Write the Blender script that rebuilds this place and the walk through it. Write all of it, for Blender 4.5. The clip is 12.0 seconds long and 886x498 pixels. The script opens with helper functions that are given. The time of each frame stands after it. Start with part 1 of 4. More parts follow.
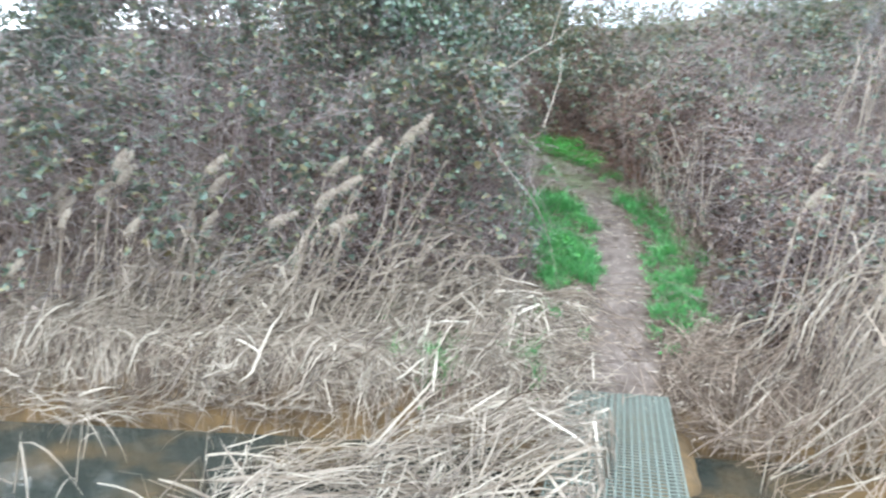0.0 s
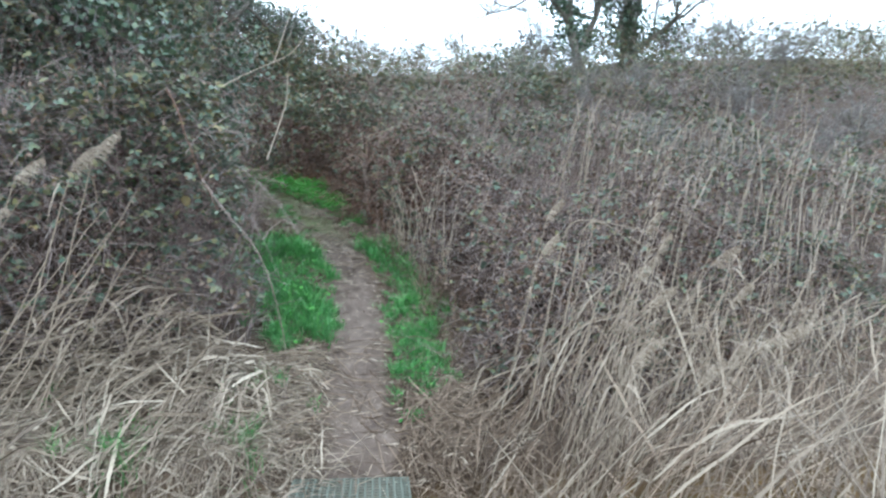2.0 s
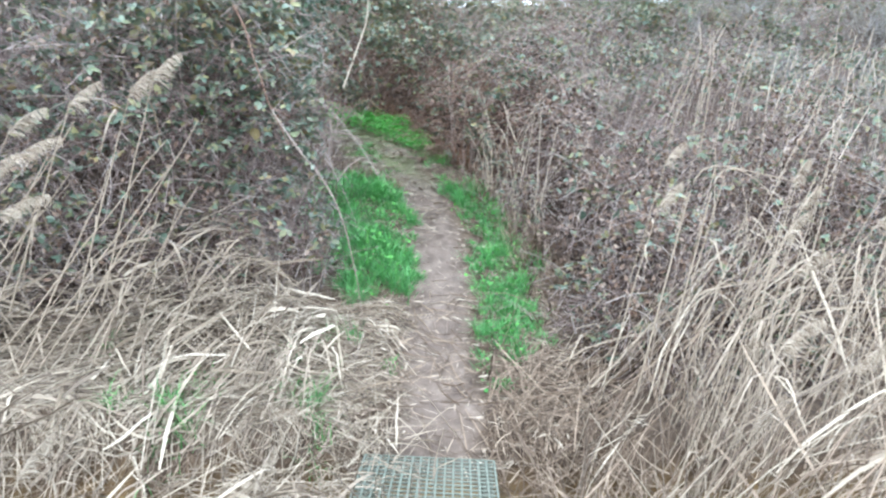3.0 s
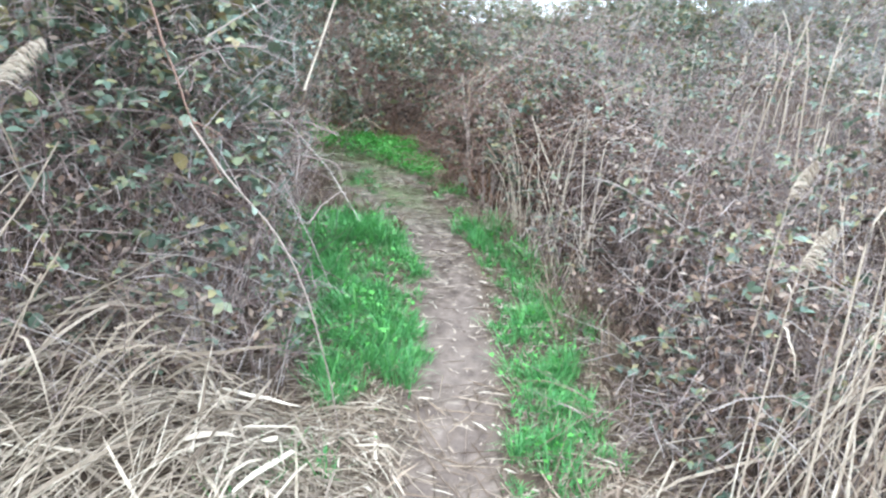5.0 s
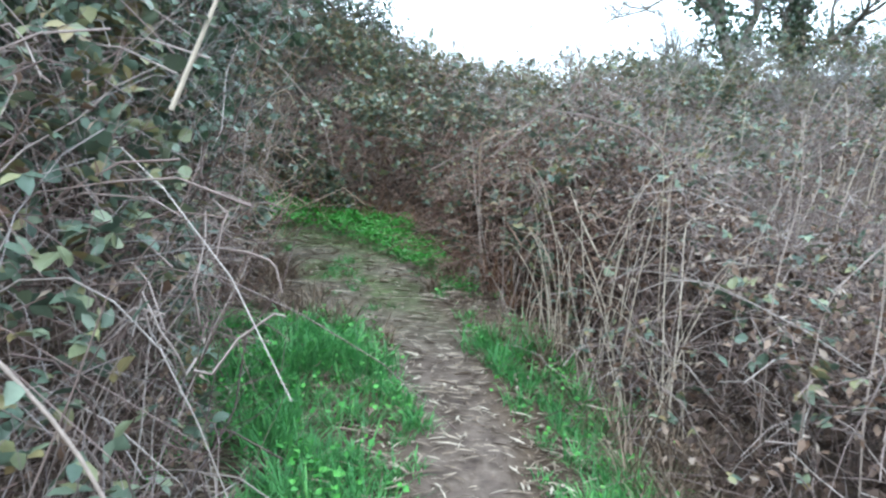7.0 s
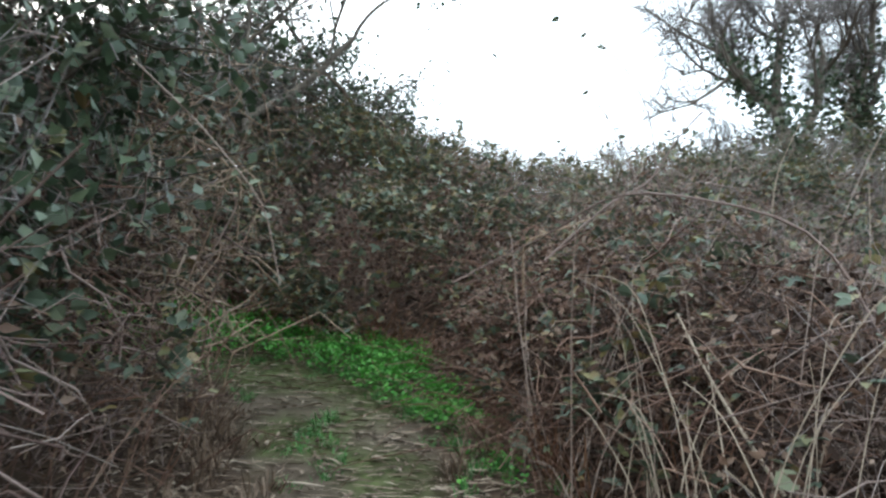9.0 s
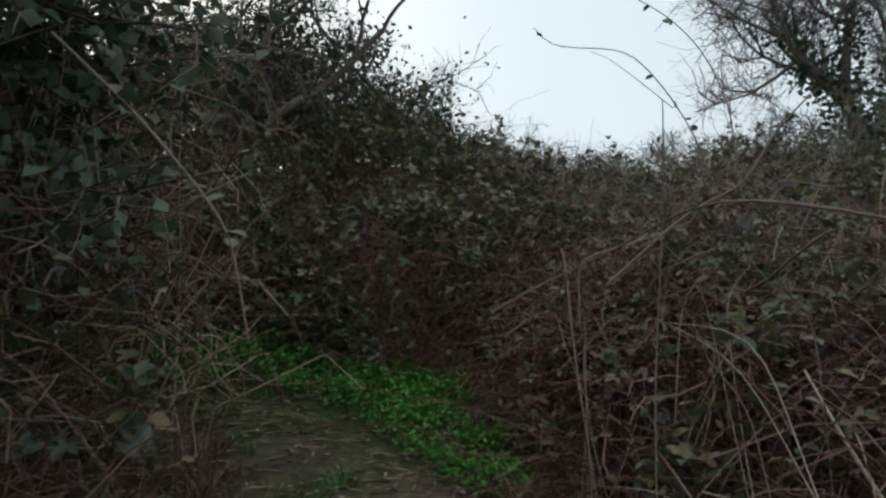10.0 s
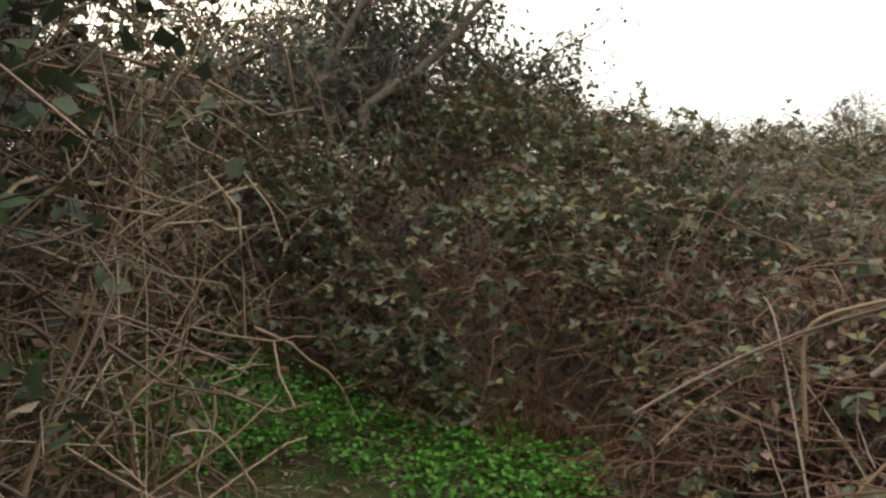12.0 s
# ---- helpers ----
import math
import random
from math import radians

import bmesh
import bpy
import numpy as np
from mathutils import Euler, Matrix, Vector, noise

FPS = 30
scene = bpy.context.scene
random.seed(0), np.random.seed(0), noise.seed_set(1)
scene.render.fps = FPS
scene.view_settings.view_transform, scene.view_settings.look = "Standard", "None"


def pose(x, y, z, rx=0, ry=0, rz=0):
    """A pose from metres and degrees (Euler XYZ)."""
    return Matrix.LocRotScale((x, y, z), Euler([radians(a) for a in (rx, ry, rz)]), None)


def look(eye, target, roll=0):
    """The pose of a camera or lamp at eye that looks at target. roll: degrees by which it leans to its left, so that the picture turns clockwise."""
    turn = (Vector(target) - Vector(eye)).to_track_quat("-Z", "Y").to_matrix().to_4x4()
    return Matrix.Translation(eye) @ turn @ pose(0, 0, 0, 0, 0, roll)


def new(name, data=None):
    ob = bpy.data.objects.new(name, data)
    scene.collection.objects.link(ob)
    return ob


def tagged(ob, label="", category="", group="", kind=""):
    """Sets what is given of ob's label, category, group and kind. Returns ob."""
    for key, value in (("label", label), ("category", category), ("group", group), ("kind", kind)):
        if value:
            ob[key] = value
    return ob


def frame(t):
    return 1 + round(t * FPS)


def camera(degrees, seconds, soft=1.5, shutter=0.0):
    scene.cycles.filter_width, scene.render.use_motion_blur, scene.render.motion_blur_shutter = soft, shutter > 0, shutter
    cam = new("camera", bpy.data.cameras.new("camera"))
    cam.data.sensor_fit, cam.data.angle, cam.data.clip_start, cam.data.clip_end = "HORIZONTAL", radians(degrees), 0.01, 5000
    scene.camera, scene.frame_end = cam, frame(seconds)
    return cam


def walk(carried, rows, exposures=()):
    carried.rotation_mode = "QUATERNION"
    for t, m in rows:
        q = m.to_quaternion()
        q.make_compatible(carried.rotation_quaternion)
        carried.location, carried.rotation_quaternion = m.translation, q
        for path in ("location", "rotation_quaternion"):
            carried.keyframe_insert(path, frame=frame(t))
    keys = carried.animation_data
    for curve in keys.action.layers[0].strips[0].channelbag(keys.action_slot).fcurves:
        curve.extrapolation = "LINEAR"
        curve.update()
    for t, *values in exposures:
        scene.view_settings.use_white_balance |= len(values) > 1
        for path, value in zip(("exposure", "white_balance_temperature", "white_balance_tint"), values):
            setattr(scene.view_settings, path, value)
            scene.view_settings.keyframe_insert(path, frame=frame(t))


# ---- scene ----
cam = camera(68.8, 12.0, soft=2.4, shutter=0.2)
METRES, EYE, TILT, LEAN, TURN = 8.0, 1.5, -5.0, 0.0, 0.0
ROWS = [
    (0.0, 0.0, 0.0, 0.0, -0.0, 0.0, -0.0),
    (0.5, 0.009, 0.0176, 0.0023, -9.2, 1.23, 0.93),
    (1.0, 0.0229, 0.0342, 0.0036, -11.36, 5.71, 0.11),
    (1.5, 0.0346, 0.0618, -0.0004, -23.68, 4.81, -0.29),
    (2.0, 0.0433, 0.0955, 0.0074, -21.35, 3.8, 1.01),
    (2.5, 0.0463, 0.1302, 0.0062, -14.22, 0.36, -2.23),
    (3.0, 0.0584, 0.1722, 0.0144, -14.38, -1.21, -1.17),
    (5.0, 0.1037, 0.3446, 0.0414, -12.87, 0.85, -0.35),
    (5.5, 0.1116, 0.3961, 0.0489, -16.89, 1.23, -1.12),
    (6.0, 0.122, 0.4377, 0.0611, -10.91, 5.39, -1.03),
    (6.5, 0.1261, 0.4841, 0.0687, -14.56, 7.25, -0.5),
    (8.5, 0.1792, 0.6741, 0.114, -8.19, 11.32, -0.28),
    (9.0, 0.1844, 0.7157, 0.132, -10.58, 16.97, -0.74),
    (9.5, 0.1882, 0.7526, 0.1549, -18.18, 14.26, 0.91),
    (10.0, 0.2006, 0.7866, 0.1666, -6.84, 16.86, -1.23),
    (10.5, 0.2165, 0.8227, 0.1886, -8.82, 20.29, 0.12),
    (11.0, 0.2167, 0.855, 0.2071, -9.18, 18.19, -2.47),
    (11.5, 0.2293, 0.8855, 0.2222, 1.12, 13.86, -1.76),
    (12.0, 0.2278, 0.9173, 0.2285, 5.5, 15.19, -3.16),
]
EXPOSURES = [(0.0, 2.4, 5300, 2), (0.6, 2.3, 5250, 0), (1.2, 1.5, 5200, 0), (2.0, 1.65, 5300, 0), (2.5, 2.4, 5350, 2), (5.6, 2.58, 5350, 2), (6.5, 2.05, 5200, -2), (8.6, 1.95, 5700, 2), (9.2, 0.64, 5850, 2), (9.5, 0.4, 5920, 2), (10.0, -0.5, 6100, 3), (10.8, -0.8, 6400, 2), (11.5, 0.1, 7000, 8), (12.0, 0.68, 7500, 7)]
walk(cam, [(t, pose(0, 0, EYE, TILT, LEAN, TURN) @ pose(METRES * x, METRES * y, METRES * z, 90 + pitch, roll, yaw)) for t, x, y, z, yaw, pitch, roll in ROWS], EXPOSURES)

# ---------------------------------------------------------------- world and light
world = bpy.data.worlds.new("overcast_sky")
scene.world = world
world.use_nodes = True
wn, wl = world.node_tree.nodes, world.node_tree.links
wn.clear()
w_out = wn.new("ShaderNodeOutputWorld")
w_sky = wn.new("ShaderNodeTexSky")
w_sky.sky_type, w_sky.sun_disc = "NISHITA", False
w_sky.sun_elevation, w_sky.sun_rotation = radians(32), radians(-25)
w_sky.dust_density = 4.0
w_bg1, w_bg2, w_add = wn.new("ShaderNodeBackground"), wn.new("ShaderNodeBackground"), wn.new("ShaderNodeAddShader")
w_bg1.inputs["Strength"].default_value = 0.03
w_bg2.inputs["Color"].default_value = (0.94, 0.98, 1.0, 1)     # even cloud cover
w_bg2.inputs["Strength"].default_value = 1.1
wl.new(w_sky.outputs[0], w_bg1.inputs["Color"])
wl.new(w_bg1.outputs[0], w_add.inputs[0])
wl.new(w_bg2.outputs[0], w_add.inputs[1])
wl.new(w_add.outputs[0], w_out.inputs["Surface"])
sun = new("sun", bpy.data.lights.new("sun", "SUN"))
sun.data.energy, sun.data.angle, sun.data.color = 0.7, radians(50), (1.0, 0.96, 0.9)
sun.matrix_world = look((-6, -13, 12), (0, 4, 0))

# ---------------------------------------------------------------- materials


def material(name, stops, rough=0.7, scale=8.0, island=True, bump=0.0, spec=0.3, coords="Object", trans=0.0, detail_mix=0.35):
    """Colours run through stops by island and by two scales of noise."""
    m = bpy.data.materials.new(name)
    m.use_nodes = True
    nt = m.node_tree
    n, l = nt.nodes, nt.links
    bsdf = n["Principled BSDF"]
    tc = n.new("ShaderNodeTexCoord")
    big, fine = n.new("ShaderNodeTexNoise"), n.new("ShaderNodeTexNoise")
    big.inputs["Scale"].default_value, fine.inputs["Scale"].default_value = scale * 0.12, scale * 6
    big.inputs["Detail"].default_value = 5
    fine.inputs["Detail"].default_value = 4
    for t in (big, fine):
        l.new(tc.outputs[coords], t.inputs["Vector"])
    ramp = n.new("ShaderNodeValToRGB")
    cr = ramp.color_ramp
    for i, (p, c) in enumerate(stops):
        e = cr.elements[i] if i < 2 else cr.elements.new(p)
        e.position, e.color = p, (*c, 1)
    mix = n.new("ShaderNodeMix")
    mix.inputs[0].default_value = 0.45
    l.new(big.outputs["Fac"], mix.inputs[2])
    if island:
        geo = n.new("ShaderNodeNewGeometry")
        l.new(geo.outputs["Random Per Island"], mix.inputs[3])
        mix.inputs[0].default_value = 0.8
    else:
        l.new(fine.outputs["Fac"], mix.inputs[3])
    l.new(mix.outputs[0], ramp.inputs[0])
    mult = n.new("ShaderNodeMix")
    mult.data_type, mult.blend_type = "RGBA", "OVERLAY"
    mult.inputs[0].default_value = detail_mix
    l.new(ramp.outputs[0], mult.inputs[6])
    l.new(fine.outputs["Fac"], mult.inputs[7])
    l.new(mult.outputs[2], bsdf.inputs["Base Color"])
    bsdf.inputs["Roughness"].default_value = rough
    bsdf.inputs["Specular IOR Level"].default_value = spec
    if bump:
        b = n.new("ShaderNodeBump")
        b.inputs["Strength"].default_value, b.inputs["Distance"].default_value = bump, 0.02
        l.new(fine.outputs["Fac"], b.inputs["Height"])
        l.new(b.outputs[0], bsdf.inputs["Normal"])
    if trans:
        tr, ms = n.new("ShaderNodeBsdfTranslucent"), n.new("ShaderNodeMixShader")
        l.new(mult.outputs[2], tr.inputs["Color"])
        ms.inputs[0].default_value = trans
        l.new(bsdf.outputs[0], ms.inputs[1])
        l.new(tr.outputs[0], ms.inputs[2])
        l.new(ms.outputs[0], n["Material Output"].inputs["Surface"])
    return m


M_STRAW = material("dry_reed", [(0, (0.05, 0.033, 0.023)), (0.25, (0.14, 0.103, 0.075)), (0.5, (0.222, 0.168, 0.122)), (0.8, (0.312, 0.249, 0.187)), (1, (0.50, 0.425, 0.335))], 0.55, trans=0.12)
M_TWIG_GREY = material("grey_twig", [(0, (0.075, 0.055, 0.052)), (0.5, (0.16, 0.128, 0.122)), (1, (0.29, 0.25, 0.24))], 0.7)
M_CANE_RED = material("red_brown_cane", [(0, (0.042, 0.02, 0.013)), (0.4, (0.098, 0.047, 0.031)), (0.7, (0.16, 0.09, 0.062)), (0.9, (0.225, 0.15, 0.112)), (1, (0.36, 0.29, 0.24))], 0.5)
M_CANE_BARE = material("bare_bramble_cane", [(0, (0.05, 0.028, 0.024)), (0.4, (0.12, 0.078, 0.066)), (0.75, (0.215, 0.158, 0.138)), (1, (0.34, 0.28, 0.25))], 0.6)
M_CANE_PALE = material("pale_bramble_cane", [(0, (0.13, 0.092, 0.075)), (0.5, (0.20, 0.15, 0.125)), (1, (0.29, 0.23, 0.195))], 0.6)
M_TWIG_OLIVE = material("olive_twig", [(0, (0.055, 0.047, 0.024)), (0.5, (0.135, 0.118, 0.060)), (1, (0.25, 0.225, 0.13))], 0.7)
M_STRAW_OLD = material("old_reed", [(0, (0.045, 0.028, 0.018)), (0.4, (0.115, 0.077, 0.052)), (0.75, (0.195, 0.138, 0.097)), (1, (0.30, 0.23, 0.17))], 0.7)
M_BRACKEN = material("dead_bracken", [(0, (0.05, 0.021, 0.011)), (0.4, (0.115, 0.05, 0.026)), (0.8, (0.19, 0.095, 0.05)), (1, (0.30, 0.20, 0.13))], 0.7)
M_PLUME = material("reed_plume", [(0, (0.24, 0.18, 0.13)), (1, (0.42, 0.35, 0.28))], 0.9, trans=0.2)
M_STEM = material("dead_stem", [(0, (0.16, 0.115, 0.08)), (0.5, (0.29, 0.23, 0.175)), (1, (0.42, 0.36, 0.29))], 0.65)
M_CANE = material("bramble_cane", [(0, (0.05, 0.03, 0.027)), (0.35, (0.115, 0.074, 0.064)), (0.6, (0.19, 0.138, 0.122)), (0.85, (0.28, 0.23, 0.205)), (1, (0.40, 0.35, 0.30))], 0.5)
M_LEAF = material("bramble_leaf", [(0, (0.038, 0.056, 0.040)), (0.35, (0.075, 0.098, 0.066)), (0.55, (0.118, 0.138, 0.094)), (0.68, (0.13, 0.14, 0.075)), (0.78, (0.17, 0.155, 0.07)), (0.88, (0.16, 0.115, 0.05)), (1, (0.11, 0.06, 0.042))], 0.5, spec=0.4, trans=0.12)
M_CANE_TAN = material("dry_cane", [(0, (0.09, 0.058, 0.04)), (0.4, (0.20, 0.135, 0.092)), (0.8, (0.32, 0.235, 0.165)), (1, (0.46, 0.38, 0.30))], 0.6)
M_LEAF_DEAD = material("withered_leaf", [(0, (0.055, 0.03, 0.02)), (0.4, (0.12, 0.07, 0.046)), (0.7, (0.19, 0.13, 0.095)), (0.92, (0.27, 0.21, 0.17)), (1, (0.42, 0.37, 0.32))], 0.6, trans=0.1)
# old leaf darkened to carry the shade inside the thicket
M_SHADE_LEAF = material("shade_dark_leaf", [(0, (0.022, 0.013, 0.010)), (0.5, (0.05, 0.03, 0.022)), (0.9, (0.10, 0.062, 0.045)), (1, (0.19, 0.14, 0.11))], 0.75)
M_IVY = material("ivy_leaf", [(0, (0.026, 0.043, 0.026)), (0.6, (0.055, 0.082, 0.045)), (0.9, (0.10, 0.125, 0.07)), (1, (0.15, 0.15, 0.08))], 0.38, spec=0.5, trans=0.08)
M_GRASS = material("grass", [(0, (0.042, 0.12, 0.038)), (0.45, (0.082, 0.22, 0.064)), (0.8, (0.125, 0.285, 0.082)), (0.93, (0.16, 0.34, 0.085)), (1, (0.36, 0.34, 0.20))], 0.5, trans=0.25)
M_WEED = material("weed_leaf", [(0, (0.042, 0.15, 0.022)), (0.5, (0.082, 0.25, 0.038)), (1, (0.13, 0.33, 0.055))], 0.45, trans=0.25)
M_LITTER = material("leaf_litter", [(0, (0.06, 0.04, 0.028)), (0.4, (0.15, 0.105, 0.075)), (0.75, (0.29, 0.225, 0.17)), (1, (0.46, 0.39, 0.31))], 0.8)
M_BARK = material("bark", [(0, (0.07, 0.06, 0.05)), (1, (0.20, 0.17, 0.14))], 0.9, island=False, bump=0.6)
M_TWIG = material("tree_twig", [(0, (0.08, 0.065, 0.06)), (1, (0.26, 0.235, 0.23))], 0.8)
M_GRATE = material("glass_fibre_grating", [(0, (0.07, 0.074, 0.058)), (0.5, (0.11, 0.115, 0.093)), (1, (0.165, 0.17, 0.14))], 0.75, island=False, scale=14, spec=0.15)
M_BEAM = material("weathered_beam", [(0, (0.05, 0.045, 0.035)), (1, (0.12, 0.105, 0.08))], 0.85, island=False, bump=0.4)


def ground_material():
    m = bpy.data.materials.new("earth")
    m.use_nodes = True
    n, l = m.node_tree.nodes, m.node_tree.links
    bsdf = n["Principled BSDF"]
    tc = n.new("ShaderNodeTexCoord")

    def ramp(scale, stops, detail=8.0):
        t, r = n.new("ShaderNodeTexNoise"), n.new("ShaderNodeValToRGB")
        t.inputs["Scale"].default_value, t.inputs["Detail"].default_value = scale, detail
        t.inputs["Roughness"].default_value = 0.7
        l.new(tc.outputs["Object"], t.inputs["Vector"])
        l.new(t.outputs["Fac"], r.inputs[0])
        for i, (p, c) in enumerate(stops):
            e = r.color_ramp.elements[i] if i < 2 else r.color_ramp.elements.new(p)
            e.position, e.color = p, (*c, 1)
        return t, r
    _, soil = ramp(9, [(0.3, (0.055, 0.038, 0.031)), (0.55, (0.114, 0.083, 0.066)), (0.75, (0.19, 0.146, 0.118))])
    _, rot = ramp(14, [(0.3, (0.03, 0.02, 0.014)), (0.55, (0.075, 0.05, 0.034)), (0.75, (0.15, 0.105, 0.07))])
    _, mud = ramp(5, [(0.3, (0.045, 0.03, 0.016)), (0.6, (0.13, 0.078, 0.032)), (0.8, (0.22, 0.145, 0.07))])
    fine, _ = ramp(70, [(0, (0, 0, 0)), (1, (1, 1, 1))])
    _, moss = ramp(7, [(0.35, (0.05, 0.045, 0.022)), (0.55, (0.07, 0.085, 0.03)), (0.7, (0.10, 0.13, 0.04))])
    mossy, mix0 = n.new("ShaderNodeAttribute"), n.new("ShaderNodeMix")
    mossy.attribute_name, mix0.data_type = "mossy", "RGBA"
    l.new(mossy.outputs["Fac"], mix0.inputs[0])
    l.new(soil.outputs[0], mix0.inputs[6])
    l.new(moss.outputs[0], mix0.inputs[7])
    trod, wet = n.new("ShaderNodeAttribute"), n.new("ShaderNodeAttribute")
    trod.attribute_name, wet.attribute_name = "trodden", "muddy"
    mix = n.new("ShaderNodeMix")
    mix.data_type = "RGBA"
    l.new(trod.outputs["Fac"], mix.inputs[0])
    l.new(rot.outputs[0], mix.inputs[6])
    l.new(mix0.outputs[2], mix.inputs[7])
    mix2 = n.new("ShaderNodeMix")
    mix2.data_type = "RGBA"
    l.new(wet.outputs["Fac"], mix2.inputs[0])
    l.new(mix.outputs[2], mix2.inputs[6])
    l.new(mud.outputs[0], mix2.inputs[7])
    l.new(mix2.outputs[2], bsdf.inputs["Base Color"])
    b = n.new("ShaderNodeBump")
    b.inputs["Strength"].default_value, b.inputs["Distance"].default_value = 0.4, 0.015
    l.new(fine.outputs["Fac"], b.inputs["Height"])
    l.new(b.outputs[0], bsdf.inputs["Normal"])
    bsdf.inputs["Roughness"].default_value = 0.85
    bsdf.inputs["Specular IOR Level"].default_value = 0.2
    return m


def water_material():
    m = bpy.data.materials.new("ditch_water")
    m.use_nodes = True
    n, l = m.node_tree.nodes, m.node_tree.links
    bsdf = n["Principled BSDF"]
    tc, t, r = n.new("ShaderNodeTexCoord"), n.new("ShaderNodeTexNoise"), n.new("ShaderNodeValToRGB")
    t.inputs["Scale"].default_value, t.inputs["Detail"].default_value = 1.3, 6
    l.new(tc.outputs["Object"], t.inputs["Vector"])
    l.new(t.outputs["Fac"], r.inputs[0])
    r.color_ramp.elements[0].position, r.color_ramp.elements[0].color = 0.45, (0.018, 0.020, 0.016, 1)
    r.color_ramp.elements[1].position, r.color_ramp.elements[1].color = 0.72, (0.10, 0.06, 0.025, 1)
    l.new(r.outputs[0], bsdf.inputs["Base Color"])
    bsdf.inputs["Roughness"].default_value = 0.06
    bsdf.inputs["IOR"].default_value = 1.33
    w, b = n.new("ShaderNodeTexNoise"), n.new("ShaderNodeBump")
    w.inputs["Scale"].default_value = 9
    l.new(tc.outputs["Object"], w.inputs["Vector"])
    b.inputs["Strength"].default_value, b.inputs["Distance"].default_value = 0.15, 0.02
    l.new(w.outputs["Fac"], b.inputs["Height"])
    l.new(b.outputs[0], bsdf.inputs["Normal"])
    return m


M_EARTH, M_WATER = ground_material(), water_material()

# ---------------------------------------------------------------- the lie of the land
rng = np.random.default_rng(7)
WATER_Z = -0.2


def step(a, b, x):
    t = np.clip((x - a) / (b - a), 0, 1)
    return t * t * (3 - 2 * t)


def hash2(i, j, seed):
    h = np.sin(i * 127.1 + j * 311.7 + seed * 74.7) * 43758.5453
    return h - np.floor(h)


def wave(x, y, seed=0):
    """Smooth value noise, 0 to 1."""
    i, j = np.floor(x), np.floor(y)
    u, v = x - i, y - j
    u, v = u * u * (3 - 2 * u), v * v * (3 - 2 * v)
    a, b = hash2(i, j, seed), hash2(i + 1, j, seed)
    c, d = hash2(i, j + 1, seed), hash2(i + 1, j + 1, seed)
    return (a * (1 - u) + b * u) * (1 - v) + (c * (1 - u) + d * u) * v


# the trodden way: left and right edge, and the edges of the clearing, by y
WAY_Y = [4.4, 5.4, 6.2, 7.2, 7.9, 8.5, 9.2, 9.9, 10.3]
WAY_L = [1.05, 1.27, 1.46, 1.66, 1.62, 1.25, 1.1, 0.9, 0.2]
WAY_R = [1.58, 1.71, 1.96, 2.05, 2.10, 2.02, 2.05, 1.95, 1.6]


def way(x, y):
    """1 on the trodden path, fading to 0 beside it."""
    l, r = np.interp(y, WAY_Y, WAY_L), np.interp(y, WAY_Y, WAY_R)
    n = (wave(x * 6, y * 6, 3) - 0.5) * 0.12
    across = step(-0.07, 0.07, x - l + n) * step(-0.07, 0.07, r - x + n)
    bend = step(9.85, 10.0, y) * step(10.5, 10.3, y) * step(1.6, 1.3, x) * step(-1.5, -0.9, x)
    return np.maximum(across * step(4.3, 4.5, y) * step(10.4, 10.2, y), bend)


def height(x, y):
    """The ground's z."""
    x, y = np.asarray(x, float), np.asarray(y, float)
    z = np.interp(y, [-60, 4.3, 5.0, 6.25, 7.8, 9.1, 10.3, 16.5], [0.05, 0.05, 0.2, 0.74, 1.35, 1.81, 2.17, 5.0])
    z = z + 0.13 * np.maximum(0, x - 5) * step(7, 14, y) * step(60, 30, x)
    crest = np.interp(x, [-30, -4, 0, 2.6, 4, 6, 8, 10, 16, 30], [5.6, 6.2, 7.4, 7.45, 6.95, 6.6, 6.5, 6.9, 8.5, 10.2])
    z = np.where(y > 16.5, np.minimum(z + 0.53 * (y - 16.5), np.maximum(crest, z)), z)
    d = y + 0.15 * x
    ditch = step(1.6, 2.0, d) * step(4.92, 4.62, d)
    z = z * (1 - ditch) - 0.5 * ditch
    under_end = step(3.2, 3.6, y) * step(4.9, 4.6, y) * step(0.7, 0.42, np.abs(x - 1.24 + 0.28 * (4.47 - y)))
    z = z * (1 - under_end) + np.clip(z, -0.14, -0.06) * under_end
    lumps = (wave(x * 1.7, y * 1.7, 1) - 0.5) * 0.10 + (wave(x * 6, y * 6, 2) - 0.5) * 0.03
    return z + lumps * (1 - 0.75 * way(x, y)) * step(-0.1, 0.5, np.abs(d - 3.2))


THICKET_L = ([5.2, 5.6, 6.2, 7.5, 8.2, 8.7, 9.5, 10.1, 10.6, 11.2], [0.55, 0.72, 0.70, 0.64, 0.74, 0.80, 0.70, 0.45, -0.6, -2.0])
THICKET_R = ([4.6, 5.5, 6.5, 7.5, 8.3, 9.0, 10.0, 10.6], [2.80, 2.52, 2.68, 2.68, 2.46, 2.40, 2.30, 2.4])
THICKET_B = ([-2.5, -1.0, 0.5, 1.6, 2.3, 3.0], [11.8, 11.45, 11.05, 10.65, 10.3, 9.8])


def depth_in(x, y):
    """Metres by which a place lies inside the thicket."""
    left = np.minimum(np.interp(y, *THICKET_L) - x, y - 5.45 - 0.05 * np.sin(x * 2) - 0.36 * step(-2.6, -1.0, x))
    left = np.where(y > 11.2, -1, left)
    right = np.minimum(x - np.interp(y, *THICKET_R), y - 4.9 - 0.12 * np.maximum(x - 3, 0))
    back = y - np.interp(x, *THICKET_B)
    return np.maximum(np.maximum(left, right), back) + (wave(x * 2.3, y * 2.3, 5) - 0.5) * 0.25


